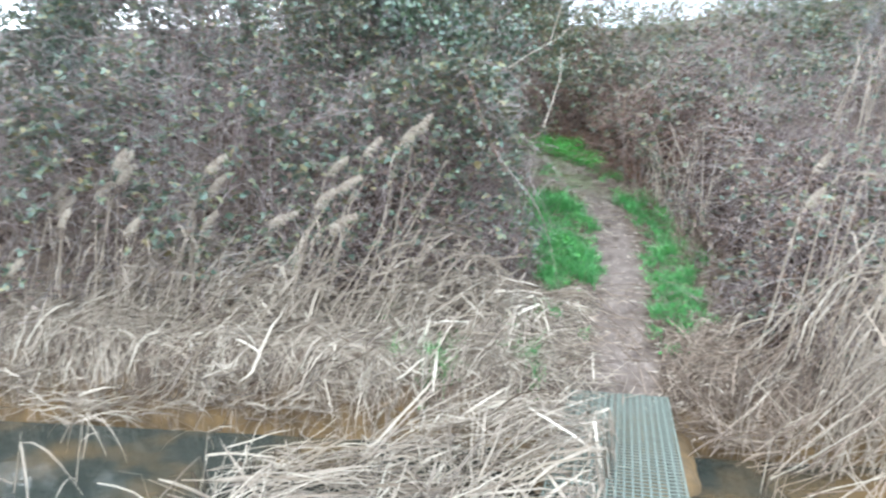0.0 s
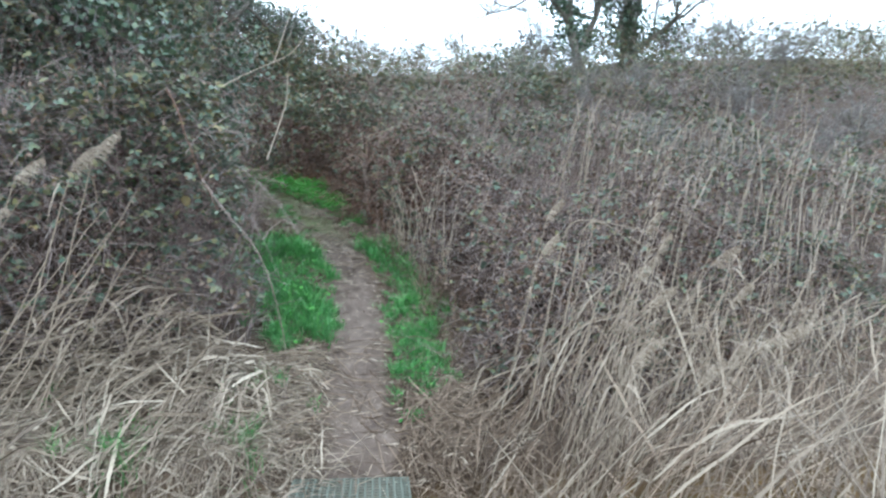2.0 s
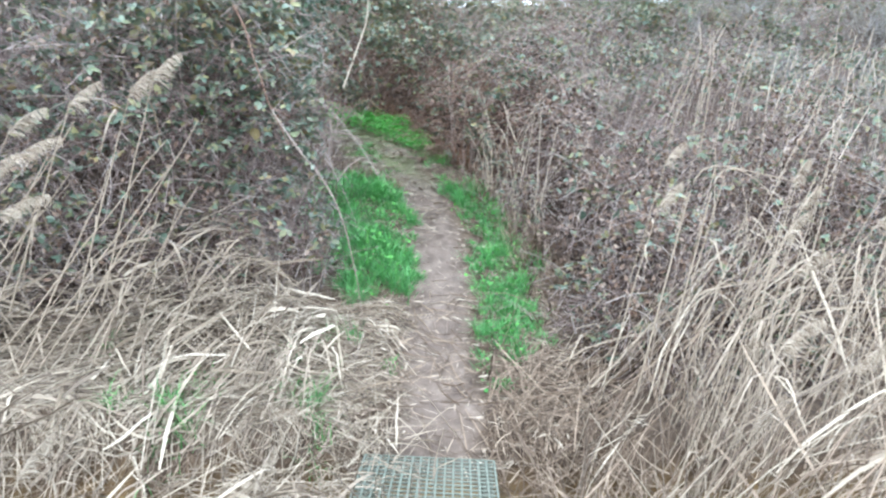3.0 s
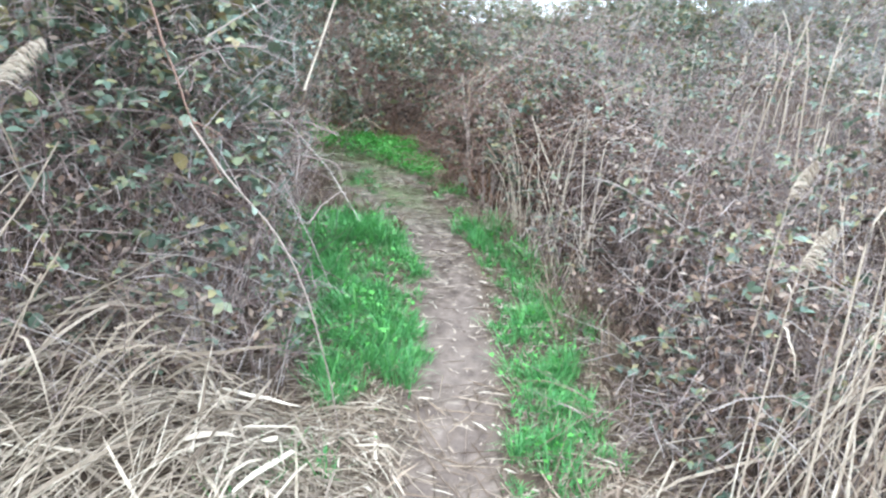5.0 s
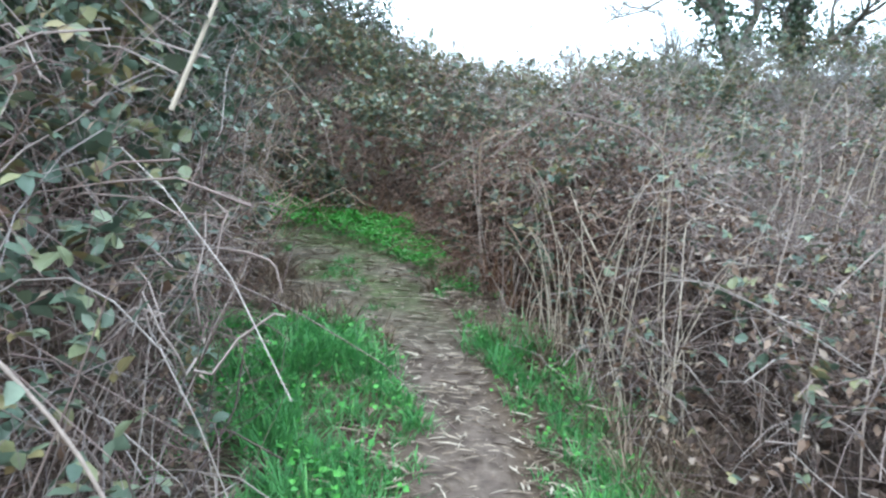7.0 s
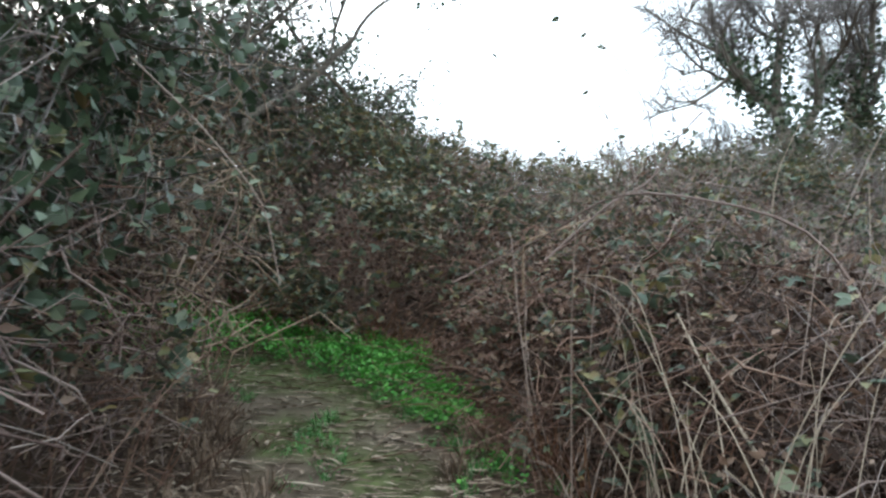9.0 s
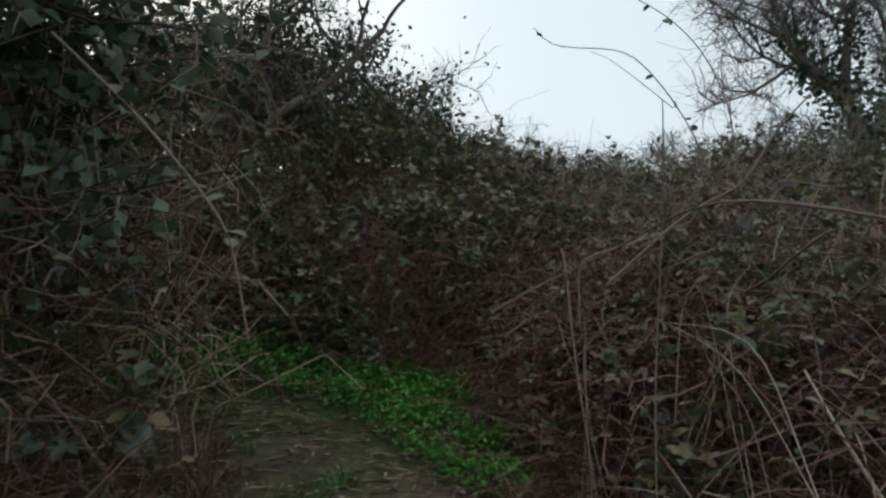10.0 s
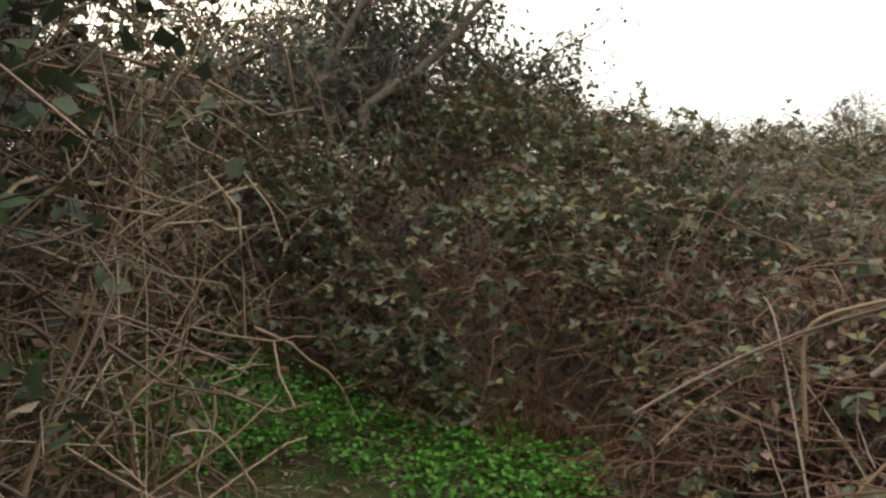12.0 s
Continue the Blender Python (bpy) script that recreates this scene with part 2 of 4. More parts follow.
def canopy(x, y):
    """How high the brambles stand over the ground."""
    left = step(1.6, 0.6, x) * step(11.0, 10.2, y)
    base = 1.12 + left * (0.95 + 0.75 * step(6.3, 8.2, y) + 0.9 * step(0.6, -1.5, x) * step(6.5, 9, y))
    base = base + 0.15 * step(10.6, 12.5, y) + 0.45 * step(2.6, 1.4, x) * step(11.6, 13, y) + 0.5 * step(12.5, 16, y) * (wave(x * 0.33, y * 0.33, 12) - 0.45)
    base = base + 0.6 * step(-2.2, -3.4, x) * step(6, 7.5, y) + 0.4 * left * step(7.6, 8.4, y) * step(0.9, 0.5, x)
    base = base * (1 - 0.3 * step(13, 15, y) * step(3.5, 5, x) * step(12, 9, x))
    far = step(10.5, 13, y) + 0.6 * step(2.6, 3.4, x) * step(10.5, 9.5, y)
    n = 0.58 + 0.42 * wave(x * 0.8, y * 0.8, 8) + 0.34 * wave(x * 2.1, y * 2.1, 9) + far * 0.5 * (wave(x * 4.3, y * 4.3, 10) - 0.5) + 0.55 * step(3.0, 4.0, x) * (wave(x * 0.8, y * 0.8, 8) - 0.5)
    return base * n * np.sqrt(step(-0.14, 0.7 - 0.35 * left, depth_in(x, y)))


# ---------------------------------------------------------------- mesh building


class Batch:
    """Collects many small pieces and makes one mesh of them."""

    def __init__(self):
        self.v, self.f, self.n = [], [], 0

    def add(self, verts, faces):
        """verts N x K x 3, faces M x 3 or 4 indices into one piece's K."""
        verts = np.asarray(verts, float)
        count, k = verts.shape[:2]
        faces = np.asarray(faces)
        if faces.shape[1] == 3:
            faces = np.concatenate([faces, -np.ones((len(faces), 1), int)], 1)
        off = (self.n + np.arange(count) * k)[:, None, None]
        self.f.append(np.where(faces[None] < 0, -1, faces[None] + off).reshape(-1, 4))
        self.v.append(verts.reshape(-1, 3))
        self.n += count * k

    def tubes(self, pts, radius, sides=3):
        """pts N x K x 3, radius N x K."""
        pts = np.asarray(pts, float)
        n, k = pts.shape[:2]
        radius = np.broadcast_to(np.asarray(radius, float), (n, k))
        tan = np.gradient(pts, axis=1)
        tan /= np.linalg.norm(tan, axis=2, keepdims=True) + 1e-9
        ref = np.where(np.abs(tan[..., 2:]) > 0.9, np.array([1.0, 0, 0]), np.array([0, 0, 1.0]))
        a = np.cross(tan, ref)
        a /= np.linalg.norm(a, axis=2, keepdims=True) + 1e-9
        b = np.cross(tan, a)
        ang = np.arange(sides) * 2 * np.pi / sides
        ring = pts[:, :, None] + radius[:, :, None, None] * (np.cos(ang)[:, None] * a[:, :, None] + np.sin(ang)[:, None] * b[:, :, None])
        faces = [(i * sides + j, i * sides + (j + 1) % sides, (i + 1) * sides + (j + 1) % sides, (i + 1) * sides + j) for i in range(k - 1) for j in range(sides)]
        self.add(ring.reshape(n, k * sides, 3), faces)

    def ribbons(self, pts, width, side):
        """Flat blades along pts (N x K x 3), width N x K, side N x 3."""
        pts = np.asarray(pts, float)
        n, k = pts.shape[:2]
        w = np.broadcast_to(np.asarray(width, float), (n, k))[..., None] * 0.5
        v = np.stack([pts - w * side[:, None], pts + w * side[:, None]], 2).reshape(n, 2 * k, 3)
        self.add(v, [(2 * i, 2 * i + 1, 2 * i + 3, 2 * i + 2) for i in range(k - 1)])

    def leaves(self, at, axis, normal, size, width=0.62, fold=0.18):
        """Pointed, folded leaves: at N x 3 is the leaf's foot."""
        side = np.cross(axis, normal)
        side /= np.linalg.norm(side, axis=1, keepdims=True) + 1e-9
        s = np.asarray(size, float)[:, None]
        up = normal * s
        foot, mid, tip = at, at + axis * s * 0.5 - up * fold * 0.4, at + axis * s - up * fold * 0.9
        l1, r1 = at + axis * s * 0.32 - side * s * width / 2 + up * fold * 0.4, at + axis * s * 0.32 + side * s * width / 2 + up * fold * 0.4
        l2, r2 = at + axis * s * 0.72 - side * s * width * 0.36 + up * fold * 0.1, at + axis * s * 0.72 + side * s * width * 0.36 + up * fold * 0.1
        self.add(np.stack([foot, l1, l2, tip, r2, r1, mid], 1), [(0, 6, 1), (1, 6, 2), (2, 6, 3), (3, 6, 4), (4, 6, 5), (5, 6, 0)])

    def small_leaves(self, at, axis, normal, size, width=0.6):
        """Plain pointed leaves, creased once, for places further off."""
        side = unit(np.cross(axis, normal))
        s = np.asarray(size, float)[:, None]
        mid = at + axis * s * 0.45 + normal * s * 0.12
        self.add(np.stack([at, mid - side * s * width / 2, at + axis * s, mid + side * s * width / 2], 1), [(0, 2, 1), (0, 3, 2)])

    def object(self, name, mat, parent=None, label="", smooth=False):
        me = bpy.data.meshes.new(name)
        if self.n:
            v, f = np.concatenate(self.v), np.concatenate(self.f)
            sizes = np.where(f[:, 3] < 0, 3, 4)
            loops = f[f >= 0]
            me.vertices.add(len(v))
            me.vertices.foreach_set("co", v.ravel())
            me.loops.add(len(loops))
            me.loops.foreach_set("vertex_index", loops)
            me.polygons.add(len(f))
            me.polygons.foreach_set("loop_start", np.concatenate([[0], np.cumsum(sizes)[:-1]]))
            me.update(calc_edges=True)
            me.validate()
            if smooth:
                me.shade_smooth()
        me.materials.append(mat)
        ob = new(name, me)
        if parent:
            ob.parent = parent
        if label:
            ob["label"] = label
        return ob


def unit(v):
    return v / (np.linalg.norm(v, axis=-1, keepdims=True) + 1e-9)


def rand_dir(n, up=0.0, spread=1.0):
    v = rng.normal(size=(n, 3)) * spread
    v[:, 2] += up
    return unit(v)


def arcs(start, heading, length, rise, droop, k=7, wobble=0.06):
    """Bending stems: N x k x 3 from start, along heading (N x 2), up by rise, then down."""
    n = len(start)
    t = np.linspace(0, 1, k)[None, :, None]
    flat = np.concatenate([heading, np.zeros((n, 1))], 1)[:, None]
    p = start[:, None] + flat * length[:, None, None] * t
    p[:, :, 2] += (rise[:, None] * t[..., 0] - droop[:, None] * t[..., 0] ** 2)
    w = rng.normal(size=(n, k, 3)) * wobble * length[:, None, None] * np.sqrt(t)
    return p + w * 0.5


def empty(name, at, label, category, group="", kind=""):
    e = new(name)
    e.location = at
    e.empty_display_size = 0.1
    return tagged(e, label, category, group, kind)


def under(part_ob, top):
    """Hang a part with world coordinates under its thing."""
    part_ob.parent = top
    part_ob.matrix_parent_inverse = Matrix.Translation(top.location).inverted()
    return part_ob


# ---------------------------------------------------------------- ground and water
def build_ground():
    def axis(lo, hi, fine_lo, fine_hi, s):
        mid = np.arange(fine_lo, fine_hi, s)
        left = fine_lo - np.cumsum(np.geomspace(s * 1.5, (fine_lo - lo) * 0.3, 22))
        left = left[left > lo]
        right = fine_hi + np.cumsum(np.geomspace(s * 1.5, (hi - fine_hi) * 0.3, 22))
        right = right[right < hi]
        return np.concatenate([[lo], left[::-1], mid, right, [hi]])
    xs, ys = axis(-900, 900, -5, 6, 0.07), axis(-900, 900, -1, 12, 0.07)
    gx, gy = np.meshgrid(xs, ys)
    z = height(gx, gy)
    v = np.stack([gx, gy, z], 2).reshape(-1, 3)
    nx, ny = len(xs), len(ys)
    i = (np.arange(ny - 1)[:, None] * nx + np.arange(nx - 1)[None]).ravel()
    faces = np.stack([i, i + 1, i + nx + 1, i + nx], 1)
    me = bpy.data.meshes.new("ground")
    me.vertices.add(len(v))
    me.vertices.foreach_set("co", v.ravel())
    me.loops.add(faces.size)
    me.loops.foreach_set("vertex_index", faces.ravel())
    me.polygons.add(len(faces))
    me.polygons.foreach_set("loop_start", np.arange(len(faces)) * 4)
    me.update(calc_edges=True)
    me.shade_smooth()
    trod = me.attributes.new("trodden", "FLOAT", "POINT")
    trod.data.foreach_set("value", way(gx, gy).ravel())
    green = me.attributes.new("mossy", "FLOAT", "POINT")
    green.data.foreach_set("value", (step(7.6, 9.0, gy) * step(12, 11, gy) * (0.25 + 0.75 * step(0.35, 0.65, wave(gx * 2.2, gy * 2.2, 97)))).ravel())
    d = gy + 0.15 * gx
    wet = me.attributes.new("muddy", "FLOAT", "POINT")
    wet.data.foreach_set("value", (step(-0.06, -0.15, z) * step(1.2, 1.6, d) * step(5.3, 5.1, d)).ravel())
    me.materials.append(M_EARTH)
    return tagged(new("ground", me), "brown earth bank with a trodden path", "ground", kind="structure")


build_ground()
bw = Batch()
bw.add([[(-60, 10.5, WATER_Z), (-60, 12.5, WATER_Z), (60, -4, WATER_Z), (60, -7.5, WATER_Z)]], [(0, 3, 2, 1)])
tagged(bw.object("water", M_WATER), "dark still ditch water with an ochre film", "water", kind="structure")

# ---------------------------------------------------------------- footbridge of grating
BRIDGE_TURN = math.atan2(0.28, 1.0)


def build_bridge():
    width, length, cell, top = 0.66, 4.10, 0.041, 0.085
    b = empty("footbridge", (1.24, 4.47, 0), "pale grey-green open grating footbridge over the ditch", "footbridge")
    b.rotation_euler[2] = -BRIDGE_TURN

    def bar(name, sx, sy, sz, places, mat, bevel=0.0015):
        bm = bmesh.new()
        bmesh.ops.create_cube(bm, size=1)
        bmesh.ops.scale(bm, vec=(sx, sy, sz), verts=bm.verts)
        bmesh.ops.bevel(bm, geom=bm.edges[:], offset=bevel, segments=1, affect="EDGES")
        me = bpy.data.meshes.new(name)
        bm.to_mesh(me)
        bm.free()
        me.materials.append(mat)
        for p in places:
            o = new(name, me)
            o.parent = b
            o.location = p
    nx, ny = round(width / cell), round(length / cell)
    bar("long_bar", 0.0095, length, 0.011, [(-width / 2 + i * width / nx, -length / 2, top - 0.0055) for i in range(nx + 1)], M_GRATE)
    bar("cross_bar", width, 0.0085, 0.009, [(0, -i * length / ny, top - 0.0065) for i in range(ny + 1)], M_GRATE)
    bar("beam", 0.05, length - 0.06, 0.14, [(-0.29, -length / 2, top - 0.083), (0.29, -length / 2, top - 0.083)], M_BEAM, 0.008)
    return b


build_bridge()

# ---------------------------------------------------------------- bramble thicket


def leaf_mesh(name, bend, mat):
    """A toothed oval leaf, one unit long, creased along its rib."""
    n = 9
    v, f = [], []
    for i in range(n):
        t = i / (n - 1)
        w = 0.42 * math.sin(math.pi * min(1, t * 0.92 + 0.06)) ** 0.75 * (1 + (0.10 if i % 2 else -0.06)) * (0.02 if i == n - 1 else 1)
        zz = -bend * t * t
        v += [(-w, t, zz + 0.22 * w), (0, t, zz), (w, t, zz + 0.22 * w)]
    for i in range(n - 1):
        a = 3 * i
        f += [(a, a + 1, a + 4, a + 3), (a + 1, a + 2, a + 5, a + 4)]
    me = bpy.data.meshes.new(name)
    me.from_pydata(v, [], f)
    me.materials.append(mat)
    return me


def big_leaf_material():
    m = M_LEAF.copy()
    m.name = "large_bramble_leaf"
    n, l = m.node_tree.nodes, m.node_tree.links
    info = n.new("ShaderNodeObjectInfo")
    mix = [q for q in n if q.type == "MIX" and q.data_type == "FLOAT"][0]
    l.new(info.outputs["Random"], mix.inputs[3])
    return m


M_LEAF_BIG = big_leaf_material()
LEAF_MESHES = [leaf_mesh("leaf", b, M_LEAF_BIG) for b in (0.05, 0.18, 0.32)]
CELL_X = [-9, -4.5, -2.2, -0.6, 1.0, 2.4, 3.6, 5.2, 7.5, 11, 17, 26, 38]
CELL_Y = [4.6, 6.2, 7.6, 9.2, 10.6, 12.2, 14.2, 17, 19.5, 22]


def build_thicket(x0, x1, y0, y1):
    """One bramble bush, filling one stretch of the bank."""
    area = (x1 - x0) * (y1 - y0)
    cx, cy = (x0 + x1) / 2, (y0 + y1) / 2
    near = max(0.0, 1 - max(0, math.hypot(cx - 1.6, cy - 7) - 3) / 14)
    size = 0.056 + 0.055 * (1 - near)
    n = int(area * ((240 if y0 >= 9 and x0 >= 7.5 else 120) + 2200 * near ** 2))
    x, y = rng.uniform(x0, x1, n * 2), rng.uniform(y0, y1, n * 2)
    d = depth_in(x, y)
    h = canopy(x, y)
    edge = np.exp(-np.maximum(d, 0) / 0.45)
    keep = (d > -0.05) & (rng.uniform(size=2 * n) < 0.35 + 0.65 * edge)
    x, y, d, h, edge = x[keep], y[keep], d[keep], h[keep], edge[keep]
    if len(x) < 20:
        return
    g = height(x, y)
    u = rng.uniform(size=len(x))
    fill = 1 - (0.16 + 0.66 * np.maximum(edge, step(13, 16, y))) * u ** (1.5 - 0.5 * step(13, 16, y))
    z = g + h * fill + rng.normal(size=len(x)) * (0.05 + 0.09 * (1 - near))
    clump = wave(x * 2.7 + z * 2.0, y * 2.7 - z * 1.6, 17) * 0.6 + wave(x * 6 - z * 4, y * 6 + z * 5, 18) * 0.4
    keep = rng.uniform(size=len(x)) < 0.10 + 0.9 * step(0.36, 0.62, clump)
    x, y, z, d, h, edge, g, fill = (q[keep] for q in (x, y, z, d, h, edge, g, fill))
    left = step(1.6, 0.8, x) * step(11, 10.3, y)
    back = step(9.8, 10.8, y) * step(4.0, 2.5, x)
    bare = step(2.0, 2.4, x) * (0.3 + 0.7 * step(8.6, 7.4, y)) * (0.35 + 0.65 * step(8, 4, x))
    green_patch = step(0.36, 0.68, wave(x * 0.9 + 3, y * 0.9, 21)) * 0.50 + 0.16 + 0.24 * left * (0.25 + 0.65 * step(5.8, 7.2, y)) + 0.24 * back
    green_patch = green_patch * step(0.15 + 0.25 * left, 0.6, fill) * (1 - 0.88 * bare) * (1 - 0.3 * step(12.5, 15, y))
    green_patch = green_patch * (1 - 0.75 * step(8.9, 9.2, y) * step(10.1, 9.8, y) * step(0.2, 0.5, x) * left)
    at = np.stack([x, y, z], 1)
    live = rng.uniform(size=len(x)) < green_patch
    bush = empty("bramble_bush", (cx, cy, float(height(cx, cy))), "tangled bramble bush with dull green and withered leaves", "bush", "brambles on the bank")
    leaves = Batch()
    p = at[live]
    if len(p):
        nrm = rand_dir(len(p), 1.3, 0.75)
        ax = unit(np.cross(nrm, rng.normal(size=(len(p), 3))))
        s = size * rng.uniform(0.7, 1.35, len(p))
        grow = leaves.leaves if near > 0.93 else leaves.small_leaves
        grow(p, ax, nrm, s)
        # two side leaflets to each
        side = np.cross(ax, nrm)
        for sgn in (-1, 1):
            a2 = unit(ax * 0.35 + sgn * side)
            grow(p, a2, unit(nrm + rng.normal(size=(len(p), 3)) * 0.2), s * 0.82)
        under(leaves.object("foliage", M_LEAF), bush)["kind"] = "stuff"
    dead = Batch()
    q = at[~live]
    q = q[rng.uniform(size=len(q)) < np.where((x[~live] > 2) & (fill[~live] < 0.7), 0.22, 0.5)]
    if len(q):
        nrm = rand_dir(len(q), 0.3)
        ax = rand_dir(len(q), -0.4)
        dead.small_leaves(q, ax, nrm, size * rng.uniform(0.5, 1.1, len(q)), 0.5)
        under(dead.object("withered_foliage", M_LEAF_DEAD, None, "withered brown leaves"), bush)["kind"] = "stuff"
    # large single leaves where the path passes closest
    if -2.3 < x0 and x1 < 1.1 and 5 < cy < 9.3 or 2.3 < x0 < 3 and 5 < cy < 9.3:
        face = np.flatnonzero(live & (d < 0.42) & (fill > 0.35))
        for i in rng.permutation(face)[:105 if x1 < 1.1 else 8]:
            lf = new("leaf", LEAF_MESHES[int(rng.integers(0, 3))])
            lf.parent = bush
            tilt = rand_dir(1, 0.9, 0.7)[0]
            q4 = Vector(tilt).to_track_quat("Z", "Y") @ Euler((0, 0, rng.uniform(0, 6.28))).to_quaternion()
            out = 0.06 if x1 < 1.1 else -0.06
            lf.matrix_basis = Matrix.LocRotScale(Vector((x[i] + out, y[i], z[i] + 0.02)) - bush.location, q4, Vector([rng.uniform(0.045, 0.086)] * 3))
    kk = 5 if near > 0.85 else 4
    # canes: arching up out of the ground, and a tangle of short side shoots
    m = int(len(x) * (0.115 if near > 0.8 else 0.075)) + 20
    pick = rng.integers(0, len(x), m)
    head = unit(rng.normal(size=(m, 2)))
    ln = rng.uniform(0.25, 1.0, m) * (0.8 + 0.5 * (1 - near))
    st = at[pick] - np.concatenate([head * ln[:, None] * 0.4, rng.uniform(0.0, 0.25, (m, 1))], 1)
    arc = arcs(st, head, ln, rng.uniform(-0.1, 0.55, m), rng.uniform(0.1, 0.7, m), kk, 0.05)
    canes = Batch()
    rad = rng.uniform(0.0016, 0.0042, m) * (1 + 1.2 * (1 - near))
    canes.tubes(arc, rad[:, None] * np.linspace(1, 0.5, kk)[None], 3)
    m2 = int(m * 0.2)
    pick = rng.integers(0, len(x), m2)
    head = unit(rng.normal(size=(m2, 2)))
    foot = np.stack([x[pick], y[pick], g[pick] - 0.03], 1)
    hh = h[pick]
    ln = rng.uniform(0.15, 1.0, m2)
    up = arcs(foot, head, ln, hh * rng.uniform(0.8, 1.5, m2), hh * rng.uniform(0.1, 0.7, m2), kk + 2, 0.09)
    canes.tubes(up, rng.uniform(0.002, 0.005, m2)[:, None] * (1 + 0.8 * (1 - near)) * np.linspace(1, 0.35, kk + 2)[None], 3)
    # a haze of fine grey twigs over the right-hand bank
    if x0 > 2 or cy > 11.5 or x1 < 1.1 and cy < 8:
        m5 = int(area * ((38 if x0 >= 7.5 else 28) + 115 * near ** 2) * (3.0 if x1 < 1.1 and cy < 8 else 1))
        pick = rng.integers(0, len(x), m5)
        head = unit(rng.normal(size=(m5, 2)))
        ln = rng.uniform(0.08, 0.35, m5) * (1 + 1.8 * (1 - near))
        tw = arcs(at[pick], head, ln, rng.uniform(-0.1, 0.45, m5), rng.uniform(0, 0.2, m5), 3, 0.12)
        thin = rng.uniform(0.0009, 0.0021, m5)[:, None] * (1 + 3.0 * (1 - near)) * np.linspace(1, 0.5, 3)[None]
        brown = wave(x[pick] * 0.9 + 4, y[pick] * 0.9, 19) + rng.normal(size=m5) * 0.12 > (0.35 if cy > 11.5 else 0.56)
        for chosen, mat, words in ((~brown, M_TWIG_GREY, "fine grey twigs"), (brown, M_TWIG_OLIVE if cy > 11.5 else M_CANE_BARE, "fine olive twigs" if cy > 11.5 else "fine brown twigs")):
            fine = Batch()
            if chosen.any():
                fine.tubes(tw[chosen], thin[chosen], 3)
                under(fine.object("twig_tangle", mat, None, words), bush)["kind"] = "stuff"
    # old leaves and broken canes hung up between ground and crown, coloured dark for the hollow's shade
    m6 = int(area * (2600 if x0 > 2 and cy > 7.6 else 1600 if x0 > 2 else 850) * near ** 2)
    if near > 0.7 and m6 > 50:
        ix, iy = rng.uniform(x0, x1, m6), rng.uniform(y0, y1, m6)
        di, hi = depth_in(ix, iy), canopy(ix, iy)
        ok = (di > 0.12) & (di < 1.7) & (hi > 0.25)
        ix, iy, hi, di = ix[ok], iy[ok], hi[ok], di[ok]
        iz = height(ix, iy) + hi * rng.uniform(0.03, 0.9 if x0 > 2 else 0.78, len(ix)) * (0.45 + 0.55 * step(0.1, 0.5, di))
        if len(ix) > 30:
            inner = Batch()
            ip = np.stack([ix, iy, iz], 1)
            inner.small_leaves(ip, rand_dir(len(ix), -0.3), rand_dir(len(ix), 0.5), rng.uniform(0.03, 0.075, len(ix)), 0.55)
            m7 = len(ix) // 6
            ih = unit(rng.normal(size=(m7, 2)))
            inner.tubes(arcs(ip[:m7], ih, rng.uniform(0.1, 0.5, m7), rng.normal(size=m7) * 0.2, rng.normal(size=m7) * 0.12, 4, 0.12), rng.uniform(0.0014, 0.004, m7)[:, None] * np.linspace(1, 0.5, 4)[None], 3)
            under(inner.object("old_growth", M_SHADE_LEAF, None, "old leaves and canes inside, coloured dark for the hollow's shade"), bush)["kind"] = "stuff"
    # long arching shoots on the outside
    m4 = int(area * (3 + 13 * near))
    pick = rng.choice(np.flatnonzero(fill > np.quantile(fill, 0.45)), m4)
    head = unit(rng.normal(size=(m4, 2)))
    ln = rng.uniform(0.5, 1.5, m4)
    foot = at[pick] - np.concatenate([head * ln[:, None] * 0.35, rng.uniform(0.05, 0.3, (m4, 1))], 1)
    shoot = arcs(foot, head, ln, rng.uniform(0.3, 1.0, m4), rng.uniform(0.4, 1.3, m4), kk + 2, 0.025)
    pale = Batch()
    pale.tubes(shoot, rng.uniform(0.002, 0.0038, m4)[:, None] * np.linspace(1, 0.5, kk + 2)[None], 3)
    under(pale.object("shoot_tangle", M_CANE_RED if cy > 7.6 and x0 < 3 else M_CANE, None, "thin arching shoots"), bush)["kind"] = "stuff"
    if cy > 11.5:
        m3 = int(m * 1.0)
        pick = rng.integers(0, len(x), m3)
        pick = pick[wave(x[pick] * 1.1, y[pick] * 1.1, 61) > 0.5]
        m3 = len(pick)
        foot = at[pick] - np.array([0, 0, 0.25])
        head = unit(rng.normal(size=(m3, 2)))
        up = rng.uniform(0.25, 1.1, m3) ** 1.6 * (0.25 + 0.7 * wave(x[pick] * 0.7, y[pick] * 0.7, 62))
        shoot = arcs(foot, head, up * rng.uniform(0.2, 1.0, m3), up, rng.uniform(0, 0.2, m3), 4, 0.10)
        canes.tubes(shoot, rng.uniform(0.002, 0.0045, m3)[:, None] * np.linspace(1, 0.3, 4)[None], 3)
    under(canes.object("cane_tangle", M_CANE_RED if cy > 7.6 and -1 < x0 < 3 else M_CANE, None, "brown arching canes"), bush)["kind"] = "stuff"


for i in range(len(CELL_X) - 1):
    for j in range(len(CELL_Y) - 1):
        if CELL_Y[j] >= 17 and CELL_X[i + 1] < 0 or CELL_Y[j] >= 22 or CELL_X[i] >= 17 and CELL_Y[j] < 12:
            continue                                        # behind the crest, or far aside
        build_thicket(CELL_X[i], CELL_X[i + 1], CELL_Y[j], CELL_Y[j + 1])

